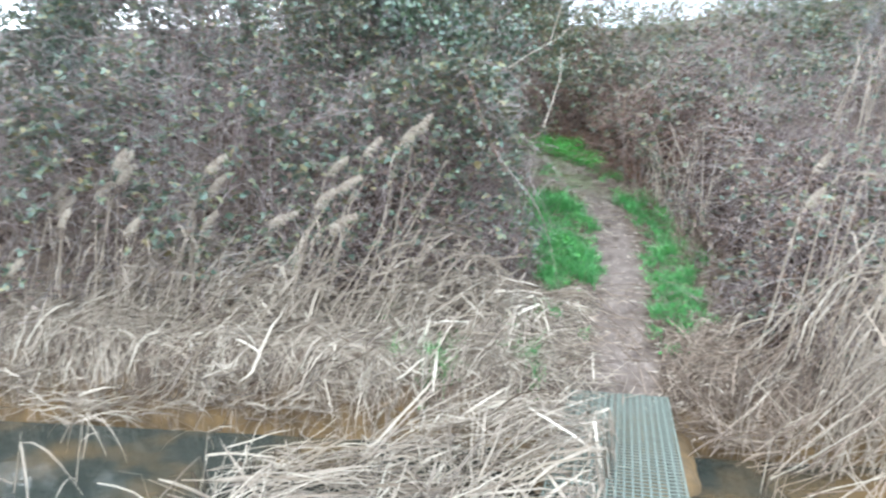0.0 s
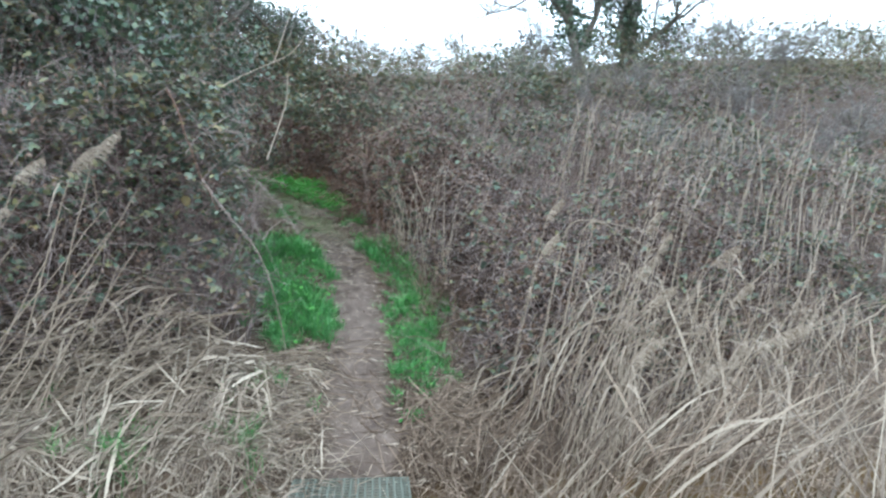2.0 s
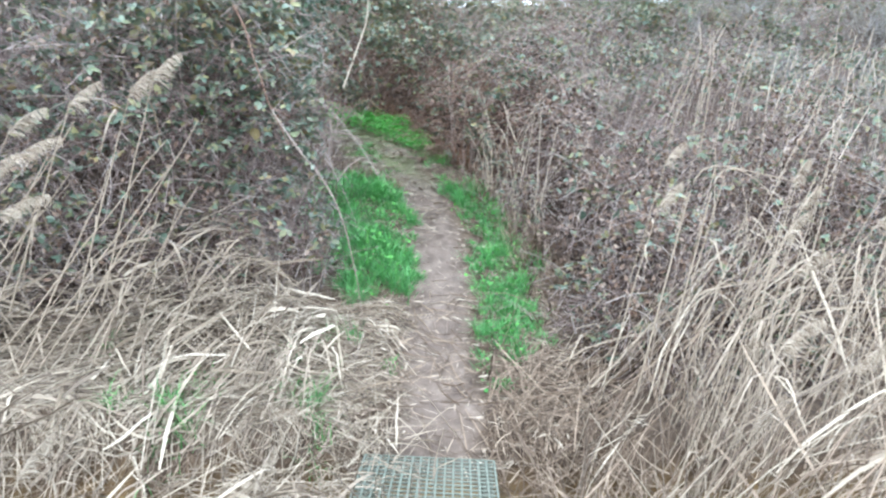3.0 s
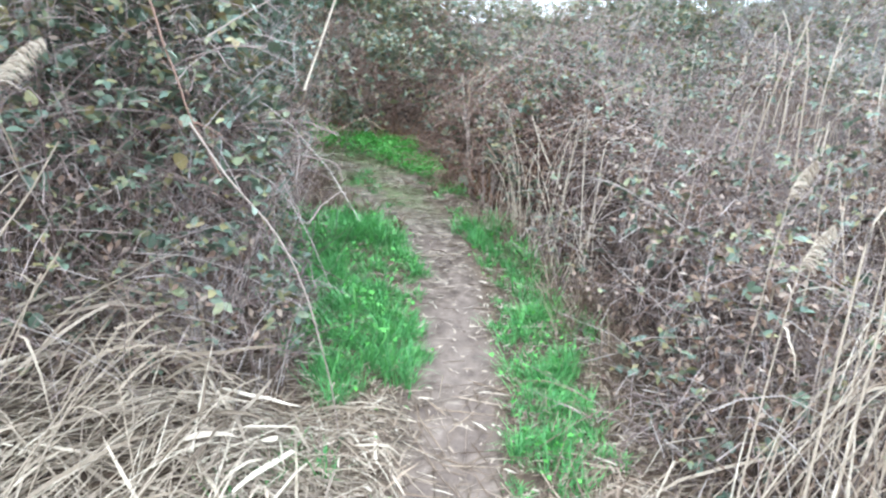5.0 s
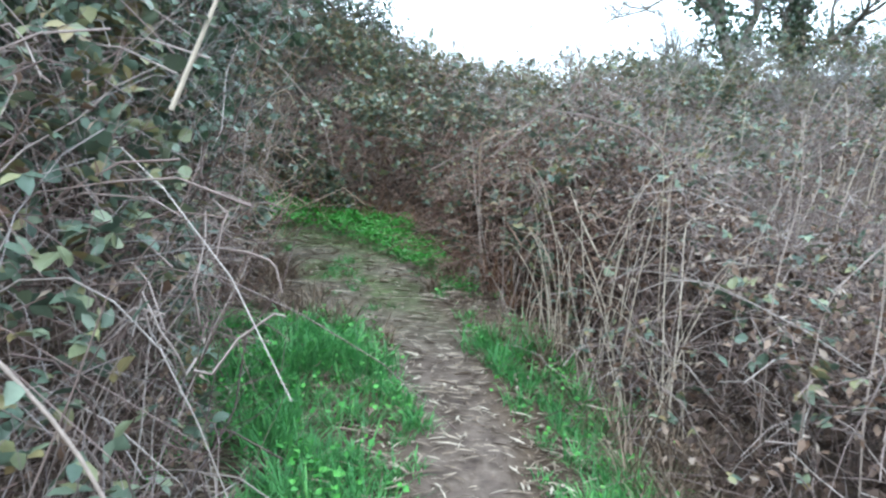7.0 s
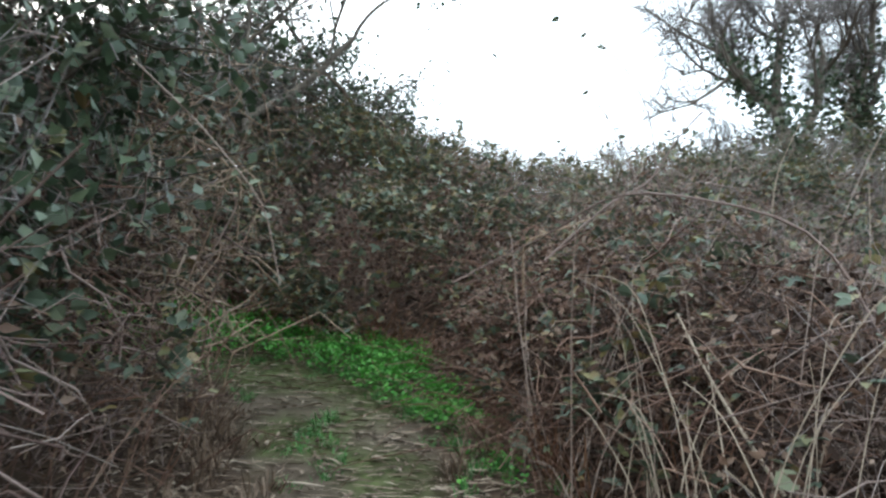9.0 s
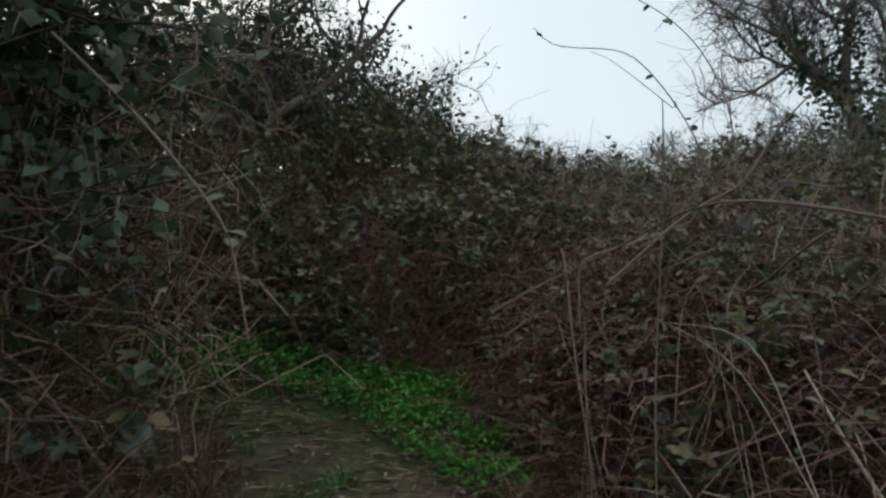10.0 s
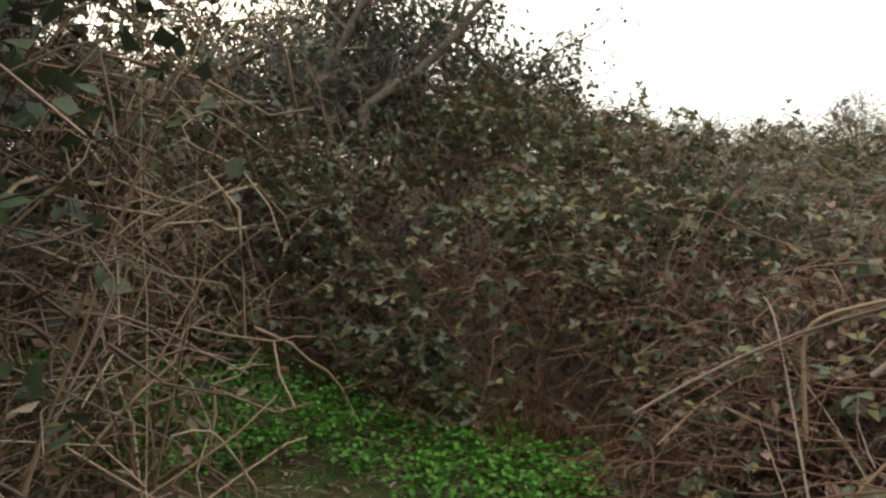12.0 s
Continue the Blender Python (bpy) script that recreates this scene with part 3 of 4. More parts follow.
# ---------------------------------------------------------------- reeds


def reed_mat(name, label, n, xs, ys, top, heading, turn, lengths, width=0.013, mat=None, rise=0.08, clumps=0.0):
    """A flattened bed of dead reeds lying over one another."""
    mat = mat or M_STRAW
    x, y = rng.uniform(*xs, n), rng.uniform(*ys, n)
    zt = top(x, y)
    inset = np.minimum(np.minimum(x - xs[0], xs[1] - x) / 0.9, np.minimum(y - ys[0], ys[1] - y) / 0.25)
    keep = (zt > -0.12) & (rng.uniform(size=n) < np.clip(inset + wave(x * 1.5, y * 1.5, 71) * 0.8 - 0.2, 0, 1))
    keep &= rng.uniform(size=n) > clumps * step(0.58, 0.40, wave(x * 2.6, y * 2.6, 72))
    x, y, zt = x[keep], y[keep], zt[keep]
    n = len(x)
    z = zt - np.abs(rng.normal(size=n)) * 0.10
    a = heading + rng.normal(size=n) * turn + (wave(x * 1.9, y * 1.9, 73) - 0.5) * 1.6
    hd = np.stack([np.cos(a), np.sin(a)], 1)
    ln = rng.uniform(*lengths, n)
    st = np.stack([x, y, z], 1) - np.concatenate([hd * ln[:, None] * 0.5, np.zeros((n, 1))], 1)
    p = arcs(st, hd, ln, (rng.normal(size=n) * 0.15 + rise) * np.minimum(1, ln * 1.6), rng.uniform(0.0, 0.3, n) * np.minimum(1, ln * 1.4), 6, 0.018)
    # let the blades follow the mound
    p[:, :, 2] += (top(p[:, :, 0], p[:, :, 1]) - zt[:, None]) * 0.55
    p[:, :, 2] = np.maximum(p[:, :, 2], height(p[:, :, 0], p[:, :, 1]) + 0.01)
    top_ob = empty(name, (sum(xs) / 2, sum(ys) / 2, 0.1), label, "reeds")
    half = n // 2
    b = Batch()
    b.tubes(p[:half], rng.uniform(0.002, 0.0048, half)[:, None] * np.linspace(1, 0.6, 6)[None], 3)
    under(b.object("stem_mass", mat), top_ob)["kind"] = "stuff"
    b = Batch()
    w = rng.uniform(0.5, 1.4, n - half)[:, None] * width * np.array([0.5, 1, 1, 0.9, 0.6, 0.1])[None]
    b.ribbons(p[half:], w, rand_dir(n - half, 0.2))
    under(b.object("blade_mass", mat), top_ob)["kind"] = "stuff"
    return top_ob


def mound_left(x, y):
    d = y + 0.15 * np.minimum(x, 0.4)
    f = step(4.72, 5.55, d)
    z = 0.05 + f * (0.52 + 0.55 * wave(x * 1.3, y * 1.3, 31)) * (1 - 0.25 * step(0.3, 0.9, x))
    fade = step(1.25, 0.45, x + 0.3 * (5.2 - y))
    zz = np.maximum(z * fade + (1 - fade) * (height(x, y) + 0.03), height(x, y) + 0.02)
    return np.where((fade > 0.02) & (d > 4.74 + 0.06 * np.sin(x * 4)), zz, np.where(d > 4.4, -0.15, -0.2) - np.where(d > 4.0, 0, 1))


def mound_near(x, y):
    edge = np.interp(y, [2.2, 2.9, 3.6, 4.2], [0.52, 0.76, 1.0, 1.16])
    return np.where((x < edge) & (y < 4.15 - 0.45 * np.maximum(0, -x - 0.2) + 0.2 * np.sin(x * 5)), 0.02 + 0.2 * wave(x * 2.5, y * 2.5, 33) - 0.12 * step(0.2, -1.2, x) + 0.12 * step(0.15, 0.6, x), -1)


def mound_right(x, y):
    e = np.interp(y, [2.6, 3.5, 4.3, 5.2, 5.6], [1.55, 1.74, 2.0, 2.35, 2.6])
    return np.where(x > e, np.maximum(height(x, y), -0.1) + 0.1 + 0.45 * step(0, 0.9, x - e) * (0.6 + 0.7 * wave(x * 1.8, y * 1.8, 35)), -1)


reed_mat("reed_bed", "flattened pale dry reeds on the far ditch bank", 9500, (-6.0, 1.5), (4.70, 5.9), mound_left, 0.05, 0.75, (0.12, 0.6), 0.014, None, 0.05, 0.5)
reed_mat("reed_bed", "heap of broad pale reed leaves fallen beside the path", 3600, (-3.4, 1.5), (4.75, 6.5), lambda x, y: np.where(x < 0.78 + 0.12 * np.sin(y * 7) - 0.35 * step(5.6, 6.1, y), mound_left(x, y) + 0.06 + 0.20 * step(5.2, 5.75, y) * step(-2.2, -0.8, x) * step(0.8, 0.2, x), -1), 0.15, 0.8, (0.15, 0.6), 0.018, None, 0.08, 0.5)
reed_mat("reed_bed", "pale dry reeds fallen over the ditch beside the footbridge", 2500, (-1.5, 1.3), (2.2, 4.3), mound_near, 0.3, 0.8, (0.25, 0.7), 0.015)
reed_mat("reed_bed", "dense leaning dry reeds beside the footbridge", 1150, (1.4, 6.8), (2.5, 5.7), mound_right, 0.25, 0.55, (0.25, 0.95), 0.013, None, 0.5, 0.85)
reed_mat("reed_stubble", "broken reed stubble along the water's edge", 900, (-4.6, 0.8), (4.45, 5.25), lambda x, y: np.where(np.abs(y + 0.15 * np.minimum(x, 0.4) - 4.74) < 0.17, 0.0 * x - 0.08, -1), 1.0, 1.0, (0.12, 0.4), 0.008, M_STRAW_OLD, 0.4)
reed_mat("reed_bed", "brown rotting reeds beneath the leaning ones", 2300, (1.5, 6.8), (2.6, 5.7), lambda x, y: mound_right(x, y) - 0.08, 0.35, 0.6, (0.3, 0.8), 0.011, M_STRAW_OLD, 0.4, 0.6)


def straw_floor(x, y):
    r = np.interp(y, [4.3, 5.0, 6.0], [2.1, 2.2, 2.4])
    return np.where((x > 0.35) & (x < r) & (y + 0.15 * x > 4.72), height(x, y) + 0.025 + 0.05 * (1 - way(x, y)), -1)


reed_mat("reed_litter", "loose straw trodden into the end of the path", 550, (0.4, 2.3), (4.5, 6.0), straw_floor, 0.2, 1.2, (0.08, 0.4), 0.009, M_STRAW_OLD)


def build_tussock(at, to, n, ln, label, mat=None, wide=0.012, spread=0.12, drop=0.3):
    """A clump of long dry blades falling over to one side."""
    t = empty("reed_tussock", at, label, "reeds")
    d = np.array([to[0] - at[0], to[1] - at[1]])
    a = math.atan2(d[1], d[0]) + rng.normal(size=n) * 0.5
    hd = np.stack([np.cos(a), np.sin(a)], 1)
    st = np.array(at)[None] + rng.normal(size=(n, 3)) * np.array([spread, spread, 0.03])
    l = ln * rng.uniform(0.6, 1.15, n)
    p = arcs(st, hd, l * 0.7, l * rng.uniform(0.1, 0.5, n), l * rng.uniform(0.5, 1.0, n) + drop, 7, 0.03)
    p[:, :, 2] = np.maximum(p[:, :, 2], height(p[:, :, 0], p[:, :, 1]) + 0.01)
    b = Batch()
    b.ribbons(p, wide * rng.uniform(0.5, 1.3, n)[:, None] * np.array([[0.5, 1, 1, 1, 0.8, 0.5, 0.05]]), unit(np.stack([-hd[:, 1], hd[:, 0], rng.normal(size=n) * 0.4], 1)))
    under(b.object("blade_mass", mat or M_STRAW), t)["kind"] = "stuff"
    return t


build_tussock((0.62, 5.1, 0.50), (0.35, 4.7), 40, 0.5, "pale reed tussock drooping down the ditch bank", None, 0.008, 0.14, 0.1)
reed_mat("reed_litter", "straw strewn over the end of the footbridge", 1000, (0.55, 1.35), (2.9, 4.85), lambda x, y: np.where(x < 0.72 + 0.3 * (y - 3.2) + 0.1 * np.sin(y * 9) + 0.28 * step(4.0, 4.5, y), 0.20 + 0.0 * x, -1), 0.2, 0.8, (0.1, 0.4), 0.009, None, 0.02)
reed_mat("reed_litter", "pale straw and stalks beside the footbridge's end", 1500, (-0.3, 1.12), (4.25, 5.15), lambda x, y: np.where(x < 0.72 + 0.3 * (y - 3.2), np.maximum(height(x, y), -0.1) + 0.07 + 0.10 * wave(x * 4, y * 4, 77), -1), 0.1, 1.0, (0.12, 0.45), 0.010)
reed_mat("reed_litter", "brown stalks beside the footbridge's end", 1300, (1.45, 2.5), (3.7, 5.2), lambda x, y: np.where(x > 1.34 + 0.28 * (y - 3.6), np.maximum(height(x, y), -0.12) + 0.07 + 0.12 * wave(x * 4, y * 4, 78), -1), 0.9, 0.9, (0.12, 0.5), 0.010, M_STRAW_OLD, 0.2)
build_tussock((1.95, 4.6, 0.05), (2.3, 5.2), 60, 0.8, "brown reed tussock beside the footbridge", M_STRAW_OLD, 0.01, 0.12, 0.0)
build_tussock((2.1, 5.3, 0.35), (2.4, 5.7), 60, 0.5, "rusty dry grass tussock beside the path", M_STRAW_OLD, 0.007, 0.12, 0.0)


def build_reed(at, lean, tall, curve, plume, mat=None, thick=0.0046, blades=3):
    """A dead reed: stem, drooping blades and a feathery seed head."""
    r = empty("reed", at, "tall dead reed with a feathery seed head" if plume else "tall dead reed stem with dry blades", "reed", "reeds along the ditch")
    mat = mat or M_STRAW
    hd = np.array([[math.cos(lean[0]), math.sin(lean[0])]])
    st = np.array([at], float)
    p = arcs(st, hd, np.array([lean[1] * tall]), np.array([tall]), np.array([curve * tall]), 9, 0.02)
    b = Batch()
    b.tubes(p, np.linspace(1, 0.45, 9)[None] * thick, 4)
    under(b.object("stem", mat), r)
    for _ in range(blades):
        k = int(rng.integers(2, 8))
        a = rng.uniform(0, 6.28)
        ln = rng.uniform(0.2, 0.45)
        q = arcs(p[:, k], np.array([[math.cos(a), math.sin(a)]]), np.array([ln]), np.array([rng.uniform(0.0, 0.25)]), np.array([rng.uniform(0.2, 0.5)]), 6, 0.03)
        b = Batch()
        b.ribbons(q, np.array([[0.5, 1, 0.9, 0.7, 0.4, 0.03]]) * 0.011, np.array([[-math.sin(a), math.cos(a), 0.2]]))
        under(b.object("blade", mat), r)
    if plume:
        tip, prev = p[0, -1], p[0, -3]
        ax = (tip - prev) / np.linalg.norm(tip - prev)
        n = 170
        t = rng.uniform(0, 1, n) ** 0.8
        foot = tip + ax[None] * (t[:, None] * 0.24 - 0.06)
        foot = foot + np.concatenate([hd[0], [-0.5]])[None] * 0.10 * t[:, None] ** 2
        dr = unit(ax[None] * 0.9 + rng.normal(size=(n, 3)) * 0.24 + np.array([[hd[0, 0] * 0.9, hd[0, 1] * 0.9, -0.25]]))
        ln = 0.12 * (1.2 - t) * (0.55 + 0.45 * np.minimum(1, t * 4)) * rng.uniform(0.6, 1.1, n)
        q = foot[:, None] + dr[:, None] * (ln[:, None] * np.linspace(0, 1, 4)[None])[..., None]
        q[:, :, 2] -= 0.06 * np.linspace(0, 1, 4)[None] ** 2
        b = Batch()
        b.ribbons(q, np.array([[0.002, 0.004, 0.004, 0.0007]]), rand_dir(n))
        under(b.object("seed_head", M_PLUME), r)
    return r


for k in range(72):                                         # stand on the right of the bridge
    x, y = rng.uniform(1.95, 5.0), rng.uniform(3.3, 5.4)
    if x < np.interp(y, [2.6, 3.5, 4.3, 5.2], [1.85, 2.0, 2.3, 2.8]):
        continue
    build_reed((x, y, float(height(x, y)) - 0.02), (rng.normal(0.2, 0.4), rng.uniform(0.25, 0.7)), rng.uniform(0.8, 2.0), rng.uniform(0, 0.25), rng.uniform() < 0.15, None, rng.uniform(0.004, 0.0068))
for cx, cy, count in ((2.25, 3.85, 13), (2.55, 4.2, 13), (2.85, 4.5, 14), (3.2, 4.2, 12), (3.8, 4.4, 9)):    # thick leaning sheaves
    lean_a, lean_l = rng.normal(0.1, 0.2), rng.uniform(0.3, 0.5)
    for k in range(count):
        x, y = cx + rng.normal() * 0.13, cy + rng.normal() * 0.12
        build_reed((x, y, float(height(x, y)) - 0.02), (lean_a + rng.normal() * 0.3, lean_l + rng.normal() * 0.12), rng.uniform(0.9, 1.75), rng.uniform(0, 0.2), k % 7 == 3, None, rng.uniform(0.0045, 0.0072), 2)
for k in range(26):                                         # seed heads over the far reeds
    x, y = rng.uniform(-4.4, -1.9), rng.uniform(5.1, 5.6)
    build_reed((x, y, float(height(x, y)) + 0.2), (rng.normal(0.3, 0.5), rng.uniform(0.05, 0.3)), rng.uniform(0.7, 1.2), rng.uniform(0, 0.1), k % 2 == 0, None, 0.005, 2)
for k in range(44):                                         # and before the brambles on the left
    x, y = rng.uniform(-4.5, -0.1), rng.uniform(5.2, 5.7)
    build_reed((x, y, float(height(x, y))), (rng.normal(0.35, 0.4), rng.uniform(0.25, 0.8)), rng.uniform(0.5, 1.3), rng.uniform(0, 0.3), rng.uniform() < 0.25 * (x < -1.3))
for k in range(30):                                         # broken stubble along the far water's edge
    x = rng.uniform(-4.5, 0.6)
    y = 4.72 - 0.15 * min(x, 0.4) + rng.normal() * 0.10
    build_reed((x, y, min(float(height(x, y)), WATER_Z) - 0.05), (rng.uniform(-0.6, 3.5), rng.uniform(0.1, 0.9)), rng.uniform(0.25, 0.6), rng.uniform(0, 0.4), False, M_STRAW_OLD if k % 2 else None, 0.005, 1)
for k in range(16):                                         # a few rise out of the water
    x, y = rng.uniform(-3.6, 0.5), rng.uniform(3.4, 4.4)
    build_reed((x, y, WATER_Z - 0.15), (rng.uniform(-0.5, 2.2), rng.uniform(0.1, 0.6)), rng.uniform(0.4, 0.8), rng.uniform(0, 0.3), rng.uniform() < 0.3)

# ---------------------------------------------------------------- grass and weeds


def grass_patch(name, label, n, inside, xs, ys, tall, mat=None, wide=0.0045):
    per = 42
    x, y = rng.uniform(*xs, n // per), rng.uniform(*ys, n // per)
    w = inside(x, y)
    keep = rng.uniform(size=len(x)) < w
    x, y, w = x[keep], y[keep], w[keep]
    size = rng.uniform(0.45, 1.25, len(x)) * (0.55 + 0.45 * w)
    x, y, size = np.repeat(x, per), np.repeat(y, per), np.repeat(size, per)
    n = len(x)
    x, y = x + rng.normal(size=n) * 0.028, y + rng.normal(size=n) * 0.028
    a = rng.uniform(0, 2 * np.pi, n)
    hd = np.stack([np.cos(a), np.sin(a)], 1)
    h = tall * rng.uniform(0.45, 1.15, n) * size
    p = arcs(np.stack([x, y, height(x, y) - 0.01], 1), hd, h * rng.uniform(0.3, 1.2, n), h * 1.2, h * rng.uniform(0.2, 0.9, n), 5, 0.02)
    b = Batch()
    b.ribbons(p, wide * rng.uniform(0.6, 1.4, n)[:, None] * np.array([[0.8, 1, 0.9, 0.6, 0.08]]), np.stack([-hd[:, 1], hd[:, 0], np.zeros(n)], 1))
    ob = b.object(name, mat or M_GRASS)
    return tagged(ob, label, "grass", kind="stuff")


def verge_left(x, y):
    l = np.interp(y, WAY_Y, WAY_L)
    lo = np.interp(y, [5.4, 6.0, 7.0, 7.8], [1.05, 0.90, 0.76, 0.62])
    n = (wave(x * 5, y * 5, 51) - 0.5) * 0.3
    return (0.35 + 0.65 * step(0.25, 0.55, wave(x * 4, y * 4, 52))) * step(-0.06, 0.24, x - lo + n * 1.4) * step(0.10, -0.06, x - l + 0.03 + n * 0.5) * step(5.5, 6.0, y) * step(8.25, 7.85, y)


def verge_right(x, y):
    r = np.interp(y, WAY_Y, WAY_R)
    hi = np.interp(y, [4.8, 5.4, 6.2, 7.2, 8.2, 9, 10], [1.9, 2.15, 2.62, 2.74, 2.5, 2.35, 2.3])
    n = (wave(x * 5, y * 5, 53) - 0.5) * 0.3
    return (0.2 + 0.8 * step(0.3, 0.6, wave(x * 4, y * 4, 54))) * step(-0.06, 0.08, x - r + n * 0.4) * step(0.08, -0.2, x - hi + n) * step(4.8, 5.3, y) * (1 - 0.8 * step(7.9, 8.3, y))


def far_green(x, y):
    lo = np.interp(x, [-1.5, 0.0, 0.5, 1.0, 1.5, 2.0, 2.3], [10.25, 10.1, 10.15, 10.35, 10.0, 9.2, 8.35])
    hi = np.interp(x, [-1.5, 0.5, 1.6, 2.3], [11.7, 11.35, 10.9, 10.4])
    return step(-0.1, 0.15, y - lo) * step(0.1, -0.1, y - hi) * step(-2.5, -1.0, x) * step(2.45, 2.2, x)


grass_patch("grass", "lush bright green grass on the path's verge", 36000, verge_left, (0.5, 1.9), (5.4, 8.3), 0.19, None, 0.0055)
grass_patch("grass", "bright green grass along the path's verge", 40000, verge_right, (1.5, 2.9), (4.7, 10), 0.17, None, 0.0055)
grass_patch("grass", "short green grass at the bend of the path", 32000, lambda x, y: np.maximum(far_green(x, y), 0.75 * way(x, y) * step(7.9, 8.6, y) * step(0.35, 0.65, wave(x * 4, y * 4, 55))), (-2.3, 2.5), (8.2, 11.8), 0.09)


def sprouts(x, y):
    return 0.9 * step(0.62, 0.75, wave(x * 3.3, y * 3.3, 91)) * (y + 0.15 * x > 4.8) * step(1.25, 1.0, x - 0.3 * (y - 4.9))


grass_patch("grass", "thin green sprouts among the fallen reeds", 4500, sprouts, (-0.6, 1.3), (4.6, 5.6), 0.2, None, 0.005)


def dry_right(x, y):
    e = np.interp(y, *THICKET_R)
    return step(-0.45, -0.15, x - e) * step(0.25, 0.0, x - e) * step(4.6, 5.2, y) * step(9.8, 9.0, y) * (0.15 + 0.85 * step(0.4, 0.65, wave(x * 3, y * 3, 81)))


def dry_left(x, y):
    l = np.interp(y, WAY_Y, WAY_L)
    return step(-0.5, -0.3, x - l) * step(0.15, -0.05, x - l) * step(7.5, 7.9, y) * step(9.8, 9.3, y) * (0.3 + 0.7 * step(0.4, 0.6, wave(x * 3, y * 3, 82)))


grass_patch("dry_grass", "rusty dry grass between verge and brambles", 17000, dry_right, (1.6, 3.0), (4.6, 9.8), 0.30, M_STRAW_OLD, 0.005)
grass_patch("dry_grass", "rusty dry grass at the path's edge", 11000, dry_left, (0.5, 1.8), (7.4, 9.8), 0.22, M_STRAW_OLD, 0.005)


def bracken_edge(x, y):
    back = y - np.interp(x, *THICKET_B)
    right = x - np.interp(y, *THICKET_R)
    b = step(-0.12, 0.05, back) * step(0.8, 0.4, back) * step(2.9, 2.4, x) * step(-2.5, -1.5, x)
    r = step(-0.1, 0.05, right) * step(0.6, 0.3, right) * step(7.4, 8.2, y) * step(10.8, 10.2, y)
    return np.maximum(b, r) * (0.3 + 0.7 * step(0.35, 0.6, wave(x * 2.5, y * 2.5, 95)))


grass_patch("dead_bracken", "red-brown dead bracken at the foot of the brambles", 15000, bracken_edge, (-2.4, 3.2), (7.3, 12.2), 0.50, M_BRACKEN, 0.006)


def weed_patch(label, n, inside, xs, ys, size, tall):
    """Low leafy weeds, many small round leaves on short stalks."""
    x, y = rng.uniform(*xs, n), rng.uniform(*ys, n)
    w = inside(x, y) * (0.06 + 0.94 * step(0.22, 0.48, wave(x * 3, y * 3, 41)))
    keep = rng.uniform(size=n) < w
    x, y = x[keep], y[keep]
    n = len(x)
    z = height(x, y) + tall * rng.uniform(0.3, 1.0, n) * (0.5 + wave(x * 5, y * 5, 42))
    b = Batch()
    nrm = rand_dir(n, 1.8, 0.7)
    ax = unit(np.cross(nrm, rng.normal(size=(n, 3))))
    b.small_leaves(np.stack([x, y, z], 1), ax, nrm, size * rng.uniform(0.6, 1.3, n), 0.85)
    return tagged(b.object("weeds", M_WEED), label, "weeds", kind="stuff")


weed_patch("low bright green leafy weeds at the bend of the path", 95000, far_green, (-2.3, 2.5), (8.2, 11.8), 0.027, 0.14)
weed_patch("green leafy weeds among the grass", 3600, verge_left, (0.5, 1.8), (5.4, 8.3), 0.03, 0.13)
weed_patch("green leafy weeds beside the path", 2600, verge_right, (1.5, 2.8), (4.7, 10), 0.028, 0.12)

# ---------------------------------------------------------------- litter on the path


def litter(n, xs, ys):
    x, y = rng.uniform(*xs, n), rng.uniform(*ys, n)
    keep = (depth_in(x, y) < 0.3) & (y + 0.15 * x > 4.8) & (rng.uniform(size=n) < 1 - 0.8 * way(x, y) * (step(7.4, 6.4, y) + 0.25 * step(7.8, 8.8, y)))
    x, y = x[keep], y[keep]
    n = len(x)
    a = rng.uniform(0, 2 * np.pi, n)
    hd = np.stack([np.cos(a), np.sin(a)], 1)
    ln = rng.gamma(2.0, 0.03, n) + 0.02
    p = arcs(np.stack([x, y, height(x, y) + rng.uniform(0.004, 0.02, n)], 1), hd, ln, rng.uniform(0, 0.02, n), rng.uniform(0, 0.02, n), 3, 0.03)
    b = Batch()
    b.ribbons(p, rng.uniform(0.003, 0.014, n)[:, None] * np.array([[0.6, 1, 0.4]]), unit(np.stack([-hd[:, 1], hd[:, 0], rng.normal(size=n) * 0.3], 1)))
    return tagged(b.object("path_litter", M_LITTER), "scattered straw, chips and dead leaves on the path", "litter", kind="stuff")


litter(20000, (0.4, 2.6), (4.5, 10.6))

# ---------------------------------------------------------------- trees


